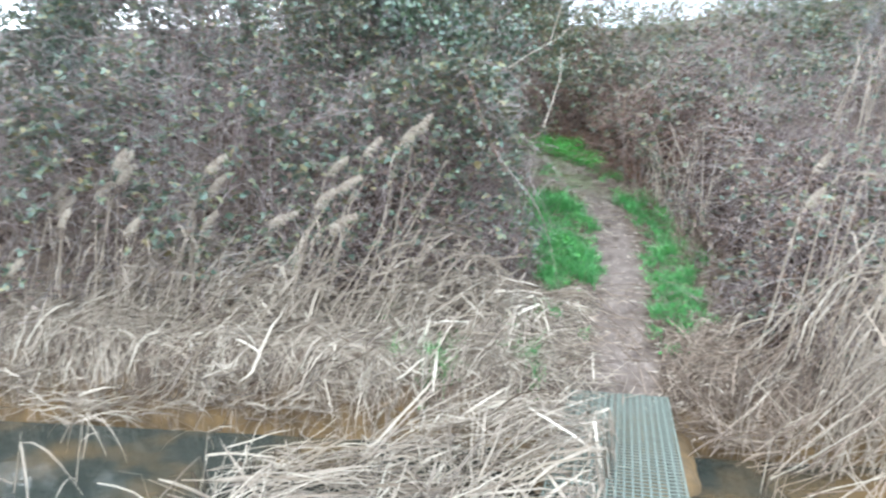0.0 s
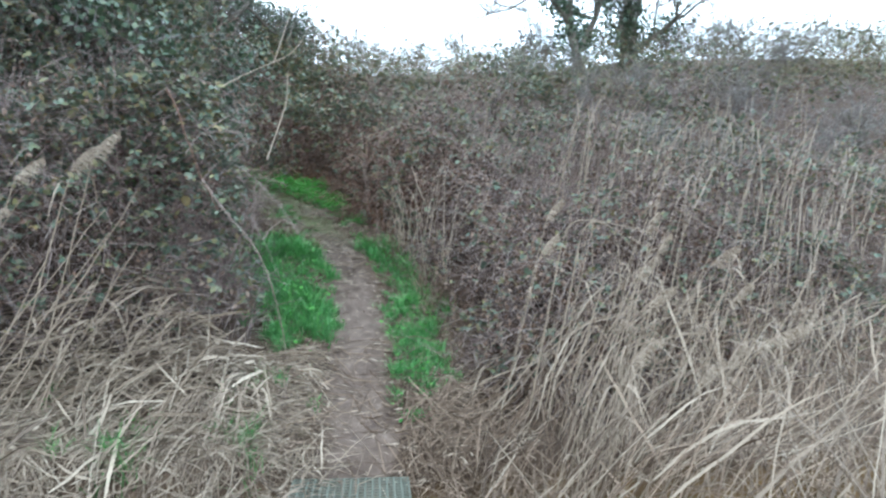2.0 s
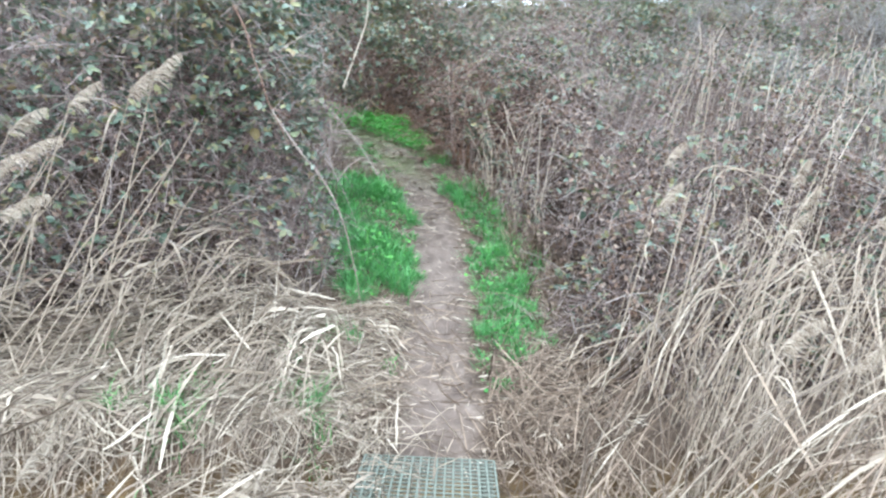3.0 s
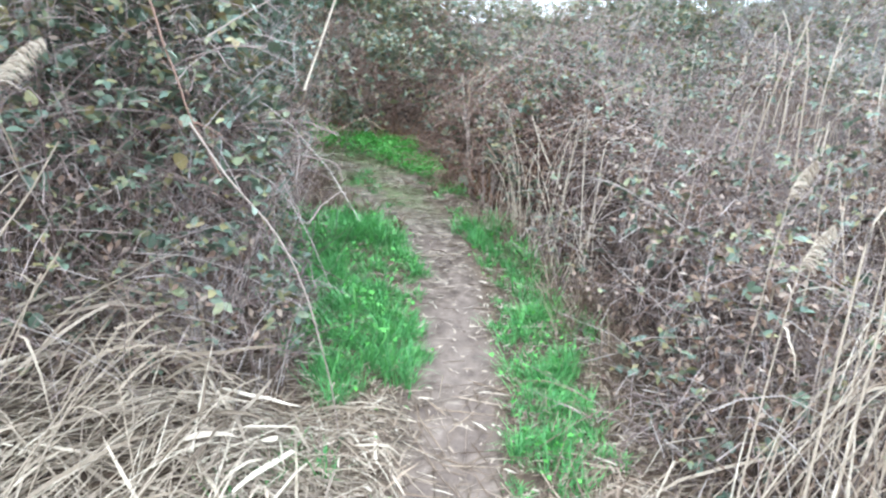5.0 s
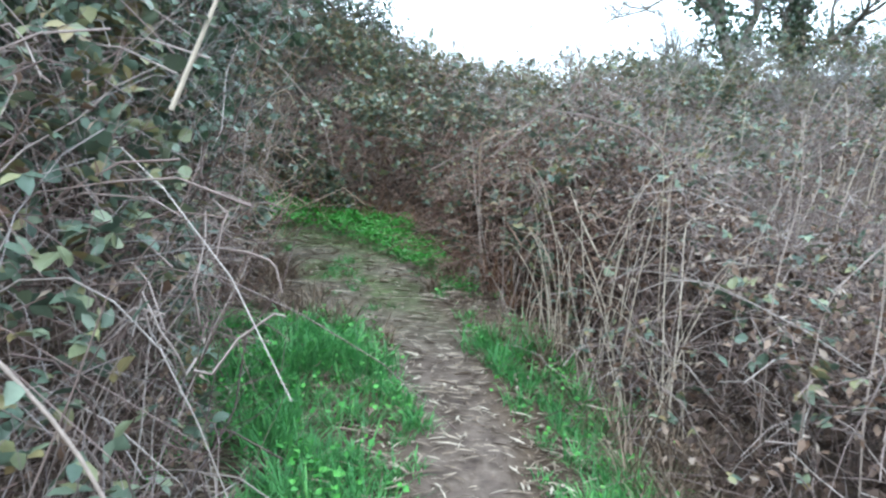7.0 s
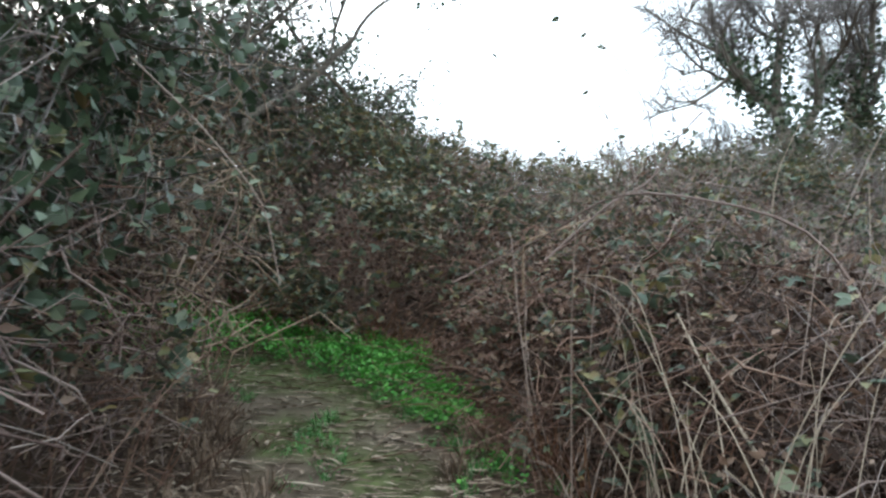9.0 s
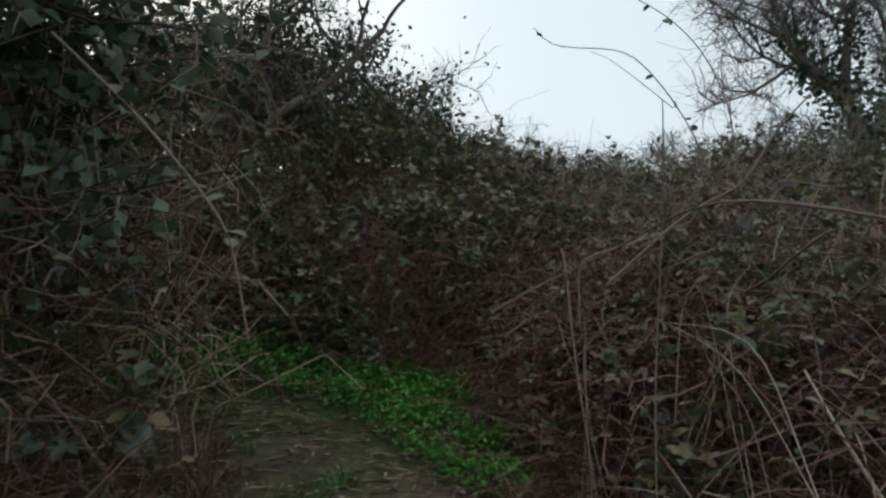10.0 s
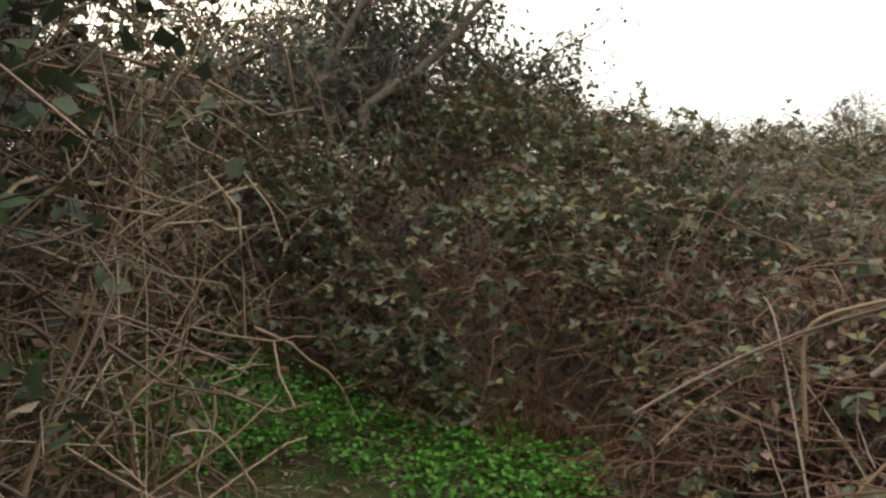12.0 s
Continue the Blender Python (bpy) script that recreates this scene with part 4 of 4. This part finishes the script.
def build_tree(at, tall, spread, label, ivy, twigs, seed, crown_leaf=0.0, stout=1.0, bole=0.36):
    """A bare tree: forking trunk and limbs, a crown of fine twigs, ivy on the trunk."""
    r = np.random.default_rng(seed)
    t = empty("tree", at, label, "tree")
    levels = [[(np.array(at, float) - [0, 0, 0.4], unit(np.array([r.normal() * 0.15, r.normal() * 0.1, 1.0])), tall * bole, 0.02 * tall)]]
    limbs, ends, skin = Batch(), [], []
    for depth in range(5):
        nxt = []
        for p0, d, ln, rad in levels[-1]:
            k = 7
            pts = [p0]
            dd = d.copy()
            for _ in range(k - 1):
                dd = unit(dd + r.normal(size=3) * 0.13 + np.array([0, 0, 0.05]))
                pts.append(pts[-1] + dd * ln / (k - 1))
            pts = np.array(pts)
            limbs.tubes(pts[None] if depth < 3 else pts[None, ::2], np.linspace(rad, rad * 0.62, k)[None] if depth < 3 else np.linspace(rad, rad * 0.62, k)[None, ::2], 7 if depth < 2 else 3)
            skin.append((depth, pts, rad))
            if depth == 4:
                ends.append((pts, dd))
                continue
            for _ in range(4 if depth < 2 else 3):
                q = pts[r.integers(3, k)]
                nd = unit(dd + r.normal(size=3) * spread + np.array([0, 0, 0.12]))
                nxt.append((q, nd, ln * r.uniform(0.55, 0.85), rad * 0.55))
        levels.append(nxt)
    under(limbs.object("trunk", M_BARK, smooth=True), t)
    b = Batch()
    pts = np.concatenate([p for p, _ in ends])
    m = twigs
    pk = r.integers(0, len(pts), m)
    dirs = unit(r.normal(size=(m, 3)) + np.array([0, 0, 0.4]))
    ln = tall * r.uniform(0.04, 0.13, m)
    q = pts[pk][:, None] + dirs[:, None] * (ln[:, None] * np.linspace(0, 1, 3)[None])[..., None] + r.normal(size=(m, 3, 3)) * 0.012 * tall * np.linspace(0, 1, 3)[None, :, None]
    b.tubes(q, np.linspace(0.0009, 0.0004, 3)[None] * tall * stout * np.ones((m, 1)), 3)
    under(b.object("crown", M_TWIG, None, "fine bare twigs"), t)["kind"] = "stuff"
    b = Batch()
    for depth, p, rad in skin:
        if depth > (2 if ivy > 1.5 else 1):
            continue
        n = int(ivy * (900 if depth == 0 else 320 if depth == 1 else 110))
        at_ = p[r.integers(0, len(p) - 1, n)] + (p[1] - p[0]) * r.uniform(0, 1, (n, 1)) + unit(r.normal(size=(n, 3))) * (rad + np.abs(r.normal(size=(n, 1))) * tall * 0.028)
        nrm = unit(r.normal(size=(n, 3)) + [0, 0, 0.5])
        b.small_leaves(at_, unit(np.cross(nrm, r.normal(size=(n, 3)))), nrm, tall * 0.013 * r.uniform(0.7, 1.4, n), 0.8)
    if crown_leaf:
        n = int(crown_leaf)
        at_ = pts[r.integers(0, len(pts), n)] + r.normal(size=(n, 3)) * tall * 0.03
        nrm = unit(r.normal(size=(n, 3)) + [0, 0, 0.5])
        b.small_leaves(at_, unit(np.cross(nrm, r.normal(size=(n, 3)))), nrm, tall * 0.013 * r.uniform(0.7, 1.4, n), 0.8)
    if b.n:
        under(b.object("ivy", M_IVY, None, "dark green ivy leaves"), t)["kind"] = "stuff"
    return t


def on_ground(x, y):
    return (x, y, float(height(x, y)))


build_tree(on_ground(0.2, 13.2), 4.6, 0.75, "dense dark evergreen thorn above the brambles", 0.1, 1300, 3, 2200, 1.0, 0.42)
build_tree(on_ground(-0.5, 12.8), 4.4, 0.7, "dense dark evergreen thorn above the brambles", 0.1, 1300, 13, 1300, 1.0, 0.42)
build_tree(on_ground(1.3, 13.5), 4.1, 0.62, "dark evergreen bush above the brambles", 0.1, 1000, 52, 10000, 1.0, 0.40)
build_tree(on_ground(-1.0, 11.3), 4.3, 0.75, "leafy thorn tree with dark twigs", 0.2, 1300, 47, 2400)
build_tree(on_ground(-1.15, 9.3), 4.4, 0.6, "leafy thorn shrub leaning over the path", 0, 1600, 31, 12500)
build_tree(on_ground(-2.2, 9.2), 4.5, 0.65, "leafy thorn shrub among the brambles", 0, 1800, 33, 13000)
build_tree(on_ground(-1.3, 13.0), 4.6, 0.65, "ivy-clad thorn tree with bare twigs", 1.4, 1600, 4, 9000)
build_tree(on_ground(-3.4, 12.4), 5.0, 0.65, "ivy-clad thorn tree with bare twigs", 0.6, 900, 5, 6500)
build_tree(on_ground(-6.5, 11.8), 5.5, 0.65, "ivy-clad thorn tree with bare twigs", 0.5, 700, 9, 4500)
build_tree(on_ground(10.9, 16.8), 9.2, 0.56, "large bare tree with ivy on its trunk", 0.9, 2600, 16, 0, 0.9, 0.30)
build_tree(on_ground(13.2, 17.0), 9.0, 0.60, "large bare tree with ivy on its trunk", 0.9, 2300, 21, 0, 0.9, 0.30)
build_tree(on_ground(-0.25, 8.1), 3.1, 0.7, "leafy bramble-grown thorn beside the path", 0, 700, 61, 5200)
build_tree(on_ground(-5.4, 9.0), 4.2, 0.65, "leafy thorn shrub among the brambles", 0, 700, 35, 5000)

for k, (x, y, tall) in enumerate(((6.6, 12.6, 2.4), (8.0, 13.4, 2.6), (4.6, 19.6, 2.2), (5.6, 20.2, 2.0), (3.6, 19.8, 1.9), (6.9, 20.0, 2.2), (8.3, 20.2, 2.6), (2.9, 19.6, 1.8), (9.4, 19.0, 3.0), (14.5, 17.5, 3.0), (17.0, 18.0, 3.0), (7.2, 9.6, 2.3), (8.6, 8.6, 2.4), (9.8, 10.6, 2.6), (11.4, 9.4, 2.5), (11.8, 12.0, 2.8), (13.6, 11.0, 2.7), (14.2, 13.6, 2.9), (9.6, 12.8, 2.7), (16.0, 14.2, 2.9))):
    build_tree(on_ground(x, y), tall, 0.7, "bare twiggy shrub standing out of the brambles", 0, 330, 100 + k, 0, 2.6)

# ---------------------------------------------------------------- single stems and canes


def smooth_line(pts, k):
    """k points along a soft curve through pts."""
    pts = np.array(pts, float)
    at = np.concatenate([[0], np.cumsum(np.linalg.norm(np.diff(pts, axis=0), axis=1))])
    u = np.linspace(0, at[-1], k)
    p = np.stack([np.interp(u, at, pts[:, i]) for i in range(3)], 1)
    for _ in range(3):
        p[1:-1] = p[1:-1] * 0.5 + (p[:-2] + p[2:]) * 0.25
    return p


def build_cane(name, label, pts, thick, leaf=0, mat=None, forks=()):
    """One cane or dead stem, with side shoots and leaves."""
    p = smooth_line(pts, 22)
    c = empty(name, tuple(p[0]), label, "stem")
    b = Batch()
    b.tubes(p[None], np.linspace(thick, thick * 0.5, 22)[None], 5)
    under(b.object("stem", mat or M_CANE), c)
    for f in forks:
        q = smooth_line(f, 12)
        b = Batch()
        b.tubes(q[None], np.linspace(thick * 0.7, thick * 0.3, 12)[None], 4)
        under(b.object("side_shoot", mat or M_CANE), c)
    for _ in range(leaf):
        i = int(rng.integers(4, 22))
        nrm = rand_dir(1, 1.0, 0.6)
        ax = unit(np.cross(nrm, rng.normal(size=(1, 3))))
        b = Batch()
        b.leaves(p[i:i + 1], ax, nrm, np.array([rng.uniform(0.04, 0.065)]))
        under(b.object("leaf", M_LEAF), c)
    return c


build_cane("dead_stem", "pale forked dead stem rising from the brambles", [(0.86, 5.6, 2.05), (1.0, 5.6, 2.48), (1.0, 5.6, 2.69)], 0.0055, 3, M_STEM, [[(0.55, 5.6, 2.55), (0.83, 5.6, 2.73), (1.04, 5.6, 2.81), (1.13, 5.6, 2.98), (1.21, 5.6, 3.21)], [(0.9, 5.6, 2.75), (0.99, 5.6, 3.04), (1.05, 5.6, 3.24)]])
build_cane("bramble_cane", "reddish bramble cane hanging through the leaves", [(0.19, 5.6, 2.49), (0.27, 5.6, 2.35), (0.3, 5.6, 2.21), (0.36, 5.6, 2.07), (0.4, 5.6, 1.92), (0.45, 5.6, 1.84), (0.53, 5.6, 1.67)], 0.0055, 4, M_CANE_RED, [[(0.43, 5.55, 1.89), (0.48, 5.55, 1.87), (0.54, 5.55, 1.84)]])
build_cane("bramble_cane", "pale bramble cane leaning out of the leaves", [(0.46, 5.7, 2.26), (0.57, 5.7, 2.34), (0.69, 5.7, 2.42), (0.77, 5.7, 2.47)], 0.0045, 3, M_CANE_PALE, [])
build_cane("bramble_cane", "thin bramble cane arching over the leaves", [(0.76, 8.0, 3.13), (0.98, 8.0, 2.94), (1.14, 8.0, 2.77), (1.25, 8.0, 2.64), (1.32, 8.0, 2.37)], 0.0042, 6, M_CANE_PALE, [])
build_cane("bramble_cane", "pale bramble cane lying across the bare stems", [(0.6, 6.9, 1.92), (0.72, 6.9, 1.95), (0.81, 6.9, 1.97), (0.89, 6.9, 2.0)], 0.004, 0, M_STEM, [])
build_cane("bramble_cane", "long pale bramble cane arching down over the verge", [(0.42, 5.5, 1.88), (0.49, 5.5, 1.79), (0.55, 5.5, 1.67), (0.66, 5.5, 1.56), (0.73, 5.5, 1.5), (0.8, 5.5, 1.38), (0.88, 5.5, 1.2), (1.0, 5.6, 0.75), (1.05, 5.65, 0.35)], 0.0048, 5, M_CANE_PALE, [])
build_cane("bramble_cane", "thick grey bramble cane arching over the thicket", [(3.6, 7.8, 1.9), (3.34, 7.9, 2.7), (2.84, 7.9, 2.77), (2.72, 8.4, 2.95), (2.64, 8.4, 2.9), (2.61, 8.75, 2.85), (2.54, 9.1, 2.82), (2.33, 9.1, 2.73), (2.12, 9.1, 2.59)], 0.007, 3, M_CANE, [])
build_cane("dead_stem", "broken pale stick leaning among the dry grass", [(2.92, 7.7, 1.75), (2.84, 7.82, 1.98), (2.8, 7.93, 2.17), (2.79, 8.05, 2.35)], 0.008, 0, M_STEM, [])
build_cane("bramble_cane", "thin bare shoot standing against the sky", [(3.46, 9.6, 3.36), (3.34, 9.57, 3.67), (3.16, 9.53, 3.91), (2.95, 9.5, 4.11), (2.78, 9.47, 4.09), (2.44, 9.43, 4.04), (2.38, 9.4, 4.13)], 0.0045, 5, M_CANE, [[(3.18, 9.5, 3.79), (3.01, 9.5, 3.92), (2.8, 9.5, 4.07), (2.72, 9.5, 4.08)]])
build_cane("bramble_cane", "thin bare shoot standing against the sky", [(3.6, 9.6, 3.38), (3.53, 9.54, 3.88), (3.34, 9.48, 4.17), (3.08, 9.42, 4.33), (2.89, 9.36, 4.34), (2.68, 9.3, 4.44)], 0.0045, 4, M_CANE, [])
build_cane("bramble_cane", "thick bramble cane slanting through the thicket", [(2.56, 8.9, 2.7), (2.75, 8.82, 2.89), (2.89, 8.74, 3.02), (3.03, 8.66, 3.07), (3.13, 8.58, 3.29), (3.24, 8.5, 3.42)], 0.007, 3, M_CANE, [])
build_cane("bramble_cane", "reddish bramble cane with a bud", [(2.51, 9.1, 2.55), (2.48, 9.02, 2.82), (2.57, 8.95, 2.85), (2.65, 8.88, 2.87), (2.88, 8.8, 2.96)], 0.006, 2, M_CANE_TAN, [])
build_cane("dead_stem", "reed stem bent over at a sharp angle", [(2.48, 4.6, 0.3), (2.64, 4.6, 1.09), (2.76, 4.6, 1.67), (3.12, 4.6, 1.62), (3.46, 4.6, 1.57)], 0.006, 0, M_STRAW, [])
build_cane("dead_stem", "reed stem bent over at a sharp angle", [(2.6, 4.6, 0.3), (2.77, 4.6, 1.02), (2.9, 4.6, 1.68), (3.2, 4.6, 1.58), (3.35, 4.6, 1.4)], 0.006, 0, M_STRAW, [])

# reeds with plumes before the left thicket and beside the bridge
for x, y, tall, lean, way_ in ((-0.95, 5.35, 1.25, 0.25, 0.3), (-0.62, 5.35, 1.35, 0.22, 0.4), (-0.5, 5.4, 1.42, 0.2, 0.2), (-1.25, 5.3, 1.1, 0.3, 0.5), (-2.3, 5.3, 1.2, 0.3, 0.2), (-2.9, 5.3, 1.1, 0.2, 0.6)):
    build_reed((x, y, float(height(x, y)) + 0.3), (way_, lean), tall, 0.06, True, None, 0.006)
for x, y, tall in ((2.35, 4.8, 1.35), (2.75, 4.8, 1.7), (3.3, 4.8, 2.1), (3.4, 4.8, 1.35), (2.6, 5.2, 1.5), (3.9, 5.1, 2.0), (4.4, 5.0, 2.2)):
    build_reed((x, y, float(height(x, y))), (0.2, 0.28), tall, 0.05, tall < 1.6, None, 0.006)

# pale stalks leaning across the foot of the left thicket
for k in range(15):
    x = rng.uniform(-2.2, -0.25)
    y = rng.uniform(5.1, 5.4)
    build_reed((x, y, float(height(x, y)) + 0.15), (rng.normal(0.1, 0.25), rng.uniform(0.35, 0.75)), rng.uniform(0.8, 1.4), rng.uniform(0, 0.06), x < -0.9 and k % 5 == 0, None, 0.0055, 1)

# tall pale stems all over the right-hand bank
for k in range(175):
    x, y = (rng.uniform(2.5, 9.0), rng.uniform(5.0, 10.5)) if k < 130 else (rng.uniform(8.0, 14.0), rng.uniform(7.5, 12.5))
    if depth_in(x, y) < 0.05:
        continue
    z, tall = float(height(x, y)), rng.uniform(0.9, 1.6) + 0.5 * (x > 3.4) * rng.uniform()
    a, ln = rng.normal(0.2, 0.6), rng.uniform(0.05, 0.45) * tall
    mid = (x + math.cos(a) * ln * 0.35, y + math.sin(a) * ln * 0.2, z + tall * 0.55)
    end = (x + math.cos(a) * ln, y + math.sin(a) * ln * 0.5, z + tall)
    build_cane("dead_stem", "tall pale dead stem standing in the brambles", [(x, y, z - 0.03), mid, (mid[0] * 0.45 + end[0] * 0.55 + rng.normal() * 0.04, (mid[1] + end[1]) / 2, mid[2] * 0.45 + end[2] * 0.55), (end[0] + rng.normal() * 0.06, end[1], end[2])], rng.uniform(0.0024, 0.005) * (1 + 0.6 * (x > 4) + 0.8 * (x > 8)), 0, M_STEM if x > 4.2 else M_CANE_PALE)
# a stand of dry stems at the path's right edge
SHEAVES = [(6.95, 0.25, 0.1), (7.25, -0.1, 0.15), (7.45, 0.2, -0.2), (7.6, 0.02, -0.1), (7.75, 0.3, 0.1), (7.9, -0.15, 0.2), (8.05, 0.12, -0.15), (8.3, 0.25, 0.1), (8.7, -0.05, 0.2)]
for k in range(100):
    sy, sdx, sdy = SHEAVES[k % 9]
    y = sy + rng.normal() * 0.09
    x = float(np.interp(y, *THICKET_R)) + abs(rng.normal()) * 0.26 - 0.12
    z, tall = float(height(x, y)), 0.25 + 1.3 * rng.uniform() ** 1.7
    dx, dy = max(-0.22, sdx * tall + rng.normal() * 0.25 * tall), sdy * tall + rng.normal() * 0.25 * tall
    bow = rng.normal(size=2) * 0.03 * tall
    tip = (x + dx * rng.uniform(0.85, 1.25), y + dy, z + tall * rng.uniform(0.82, 1.0))
    build_cane("dead_stem", "dry pale stem at the path's edge", [(x, y, z - 0.03), (x + dx * 0.25 + bow[0], y + dy * 0.3 + bow[1], z + tall * 0.5), (x + dx * 0.6 + bow[0] * 0.7, y + dy * 0.7 + bow[1], z + tall * 0.85), tip], rng.uniform(0.0016, 0.0042), 0, M_STEM if y < 8.0 else M_CANE_PALE)
# bare tan canes hanging over the bend of the path
tangle = empty("bramble_bush", (0.75, 9.1, float(height(0.75, 9.1))), "bare tan bramble canes hanging over the path", "bush", "brambles on the bank")
nt_ = 170
tx, ty = rng.uniform(0.1, 1.12, nt_), rng.uniform(8.75, 9.7, nt_)
ta = rng.uniform(-3.1, 3.1, nt_)
th = np.stack([np.cos(ta), np.sin(ta)], 1)
tz = height(tx, ty) + rng.uniform(0.4, 2.1, nt_)
tl = rng.uniform(0.12, 0.6, nt_)
tb = Batch()
tb.tubes(arcs(np.stack([tx - 0.15, ty, tz], 1), th, tl, rng.uniform(-0.4, 0.4, nt_), rng.normal(0.08, 0.2, nt_), 7, 0.07), (0.0016 + 0.0055 * rng.uniform(size=nt_) ** 2)[:, None] * np.linspace(1, 0.45, 7)[None], 4)
foot = np.stack([tx[:12] - 0.1, ty[:12], height(tx[:12], ty[:12]) - 0.03], 1)
tb.tubes(arcs(foot, th[:12], tl[:12] * 0.8, rng.uniform(1.2, 2.3, 12), rng.uniform(0.1, 0.6, 12), 9, 0.06), rng.uniform(0.003, 0.007, 12)[:, None] * np.linspace(1, 0.4, 9)[None], 4)
under(tb.object("cane_tangle", M_CANE_TAN), tangle)["kind"] = "stuff"
td = Batch()
tp = np.stack([tx, ty, tz], 1)[rng.integers(0, nt_, 200)] + rng.normal(size=(200, 3)) * 0.12
td.leaves(tp, rand_dir(200, -0.5), rand_dir(200, 0.4), rng.uniform(0.025, 0.05, 200), 0.5, 0.5)
under(td.object("withered_foliage", M_LEAF_DEAD, None, "withered brown leaves"), tangle)["kind"] = "stuff"


def build_kinked(at, reach, n, label, mat, low, high, thick, seg=0.13):
    """Broken, kinked bare canes and side twigs, low on the thicket's face."""
    k = empty("bramble_bush", (*at, float(height(*at))), label, "bush", "brambles on the bank")
    x, y = at[0] + rng.uniform(-1, 1, n) * reach[0], at[1] + rng.uniform(-1, 1, n) * reach[1]
    d = depth_in(x, y)
    ok = (d > -0.1 - (seg - 0.13)) & (d < 0.42)
    x, y = x[ok], y[ok]
    n = len(x)
    p = np.stack([x, y, height(x, y) + rng.uniform(low, high, n)], 1)
    run = unit(rng.normal(size=(n, 3)) * np.array([1.0, 1.2, 0.7]))
    pts = [p]
    for _ in range(4):
        run = unit(run + rng.normal(size=(n, 3)) * 0.38)
        pts.append(pts[-1] + run * rng.uniform(0.25 * seg, seg, n)[:, None])
    pts = np.stack(pts, 1)
    pts[:, :, 2] = np.maximum(pts[:, :, 2], height(pts[:, :, 0], pts[:, :, 1]) + 0.02)
    b = Batch()
    r0 = thick * (0.35 + 0.9 * rng.uniform(size=n) ** 2)
    b.tubes(pts, r0[:, None] * np.linspace(1, 0.55, 5)[None], 4)
    half = n // 2
    side = unit(rng.normal(size=(half, 3)))
    twig = np.stack([pts[:half, 2], pts[:half, 2] + side * 0.07, pts[:half, 2] + unit(side + rng.normal(size=(half, 3)) * 0.5) * 0.15], 1)
    t = Batch()
    t.tubes(twig, r0[:half, None] * np.array([[0.6, 0.45, 0.25]]), 3)
    under(t.object("twig_tangle", mat), k)["kind"] = "stuff"
    under(b.object("cane_tangle", mat), k)["kind"] = "stuff"
    return k


build_kinked((0.45, 7.0), (0.5, 0.9), 900, "bare kinked bramble canes low beside the path", M_CANE_BARE, 0.05, 1.25, 0.0042)
build_kinked((0.55, 8.5), (0.5, 0.8), 650, "bare kinked bramble canes low beside the path", M_CANE_BARE, 0.05, 1.3, 0.0038)
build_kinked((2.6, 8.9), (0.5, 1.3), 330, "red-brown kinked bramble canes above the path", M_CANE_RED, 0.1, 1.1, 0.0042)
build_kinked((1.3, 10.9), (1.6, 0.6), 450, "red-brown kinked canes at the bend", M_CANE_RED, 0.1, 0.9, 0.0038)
build_kinked((0.62, 9.2), (0.45, 0.5), 300, "broken tan bramble canes hanging over the bend", M_CANE_TAN, 0.3, 2.0, 0.0058, 0.24)

# long pale stems leaning out of the thicket on the slope beside the path
for k in range(56):
    x, y = rng.uniform(4.0, 9.0), rng.uniform(5.4, 8.8)
    if depth_in(x, y) < 0.1:
        continue
    z, tall, lean = float(height(x, y)), rng.uniform(1.3, 2.2), rng.uniform(0.05, 0.5)
    build_cane("dead_stem", "long pale dead stem leaning out of the brambles", [(x, y, z - 0.03), (x + lean * tall * 0.3, y + rng.normal() * 0.05, z + tall * 0.45), (x + lean * tall * 0.65, y + rng.normal() * 0.08, z + tall * 0.8), (x + lean * tall * rng.uniform(0.9, 1.3), y + rng.normal() * 0.1, z + tall * rng.uniform(0.9, 1.0))], rng.uniform(0.005, 0.0085), 0, M_STRAW)
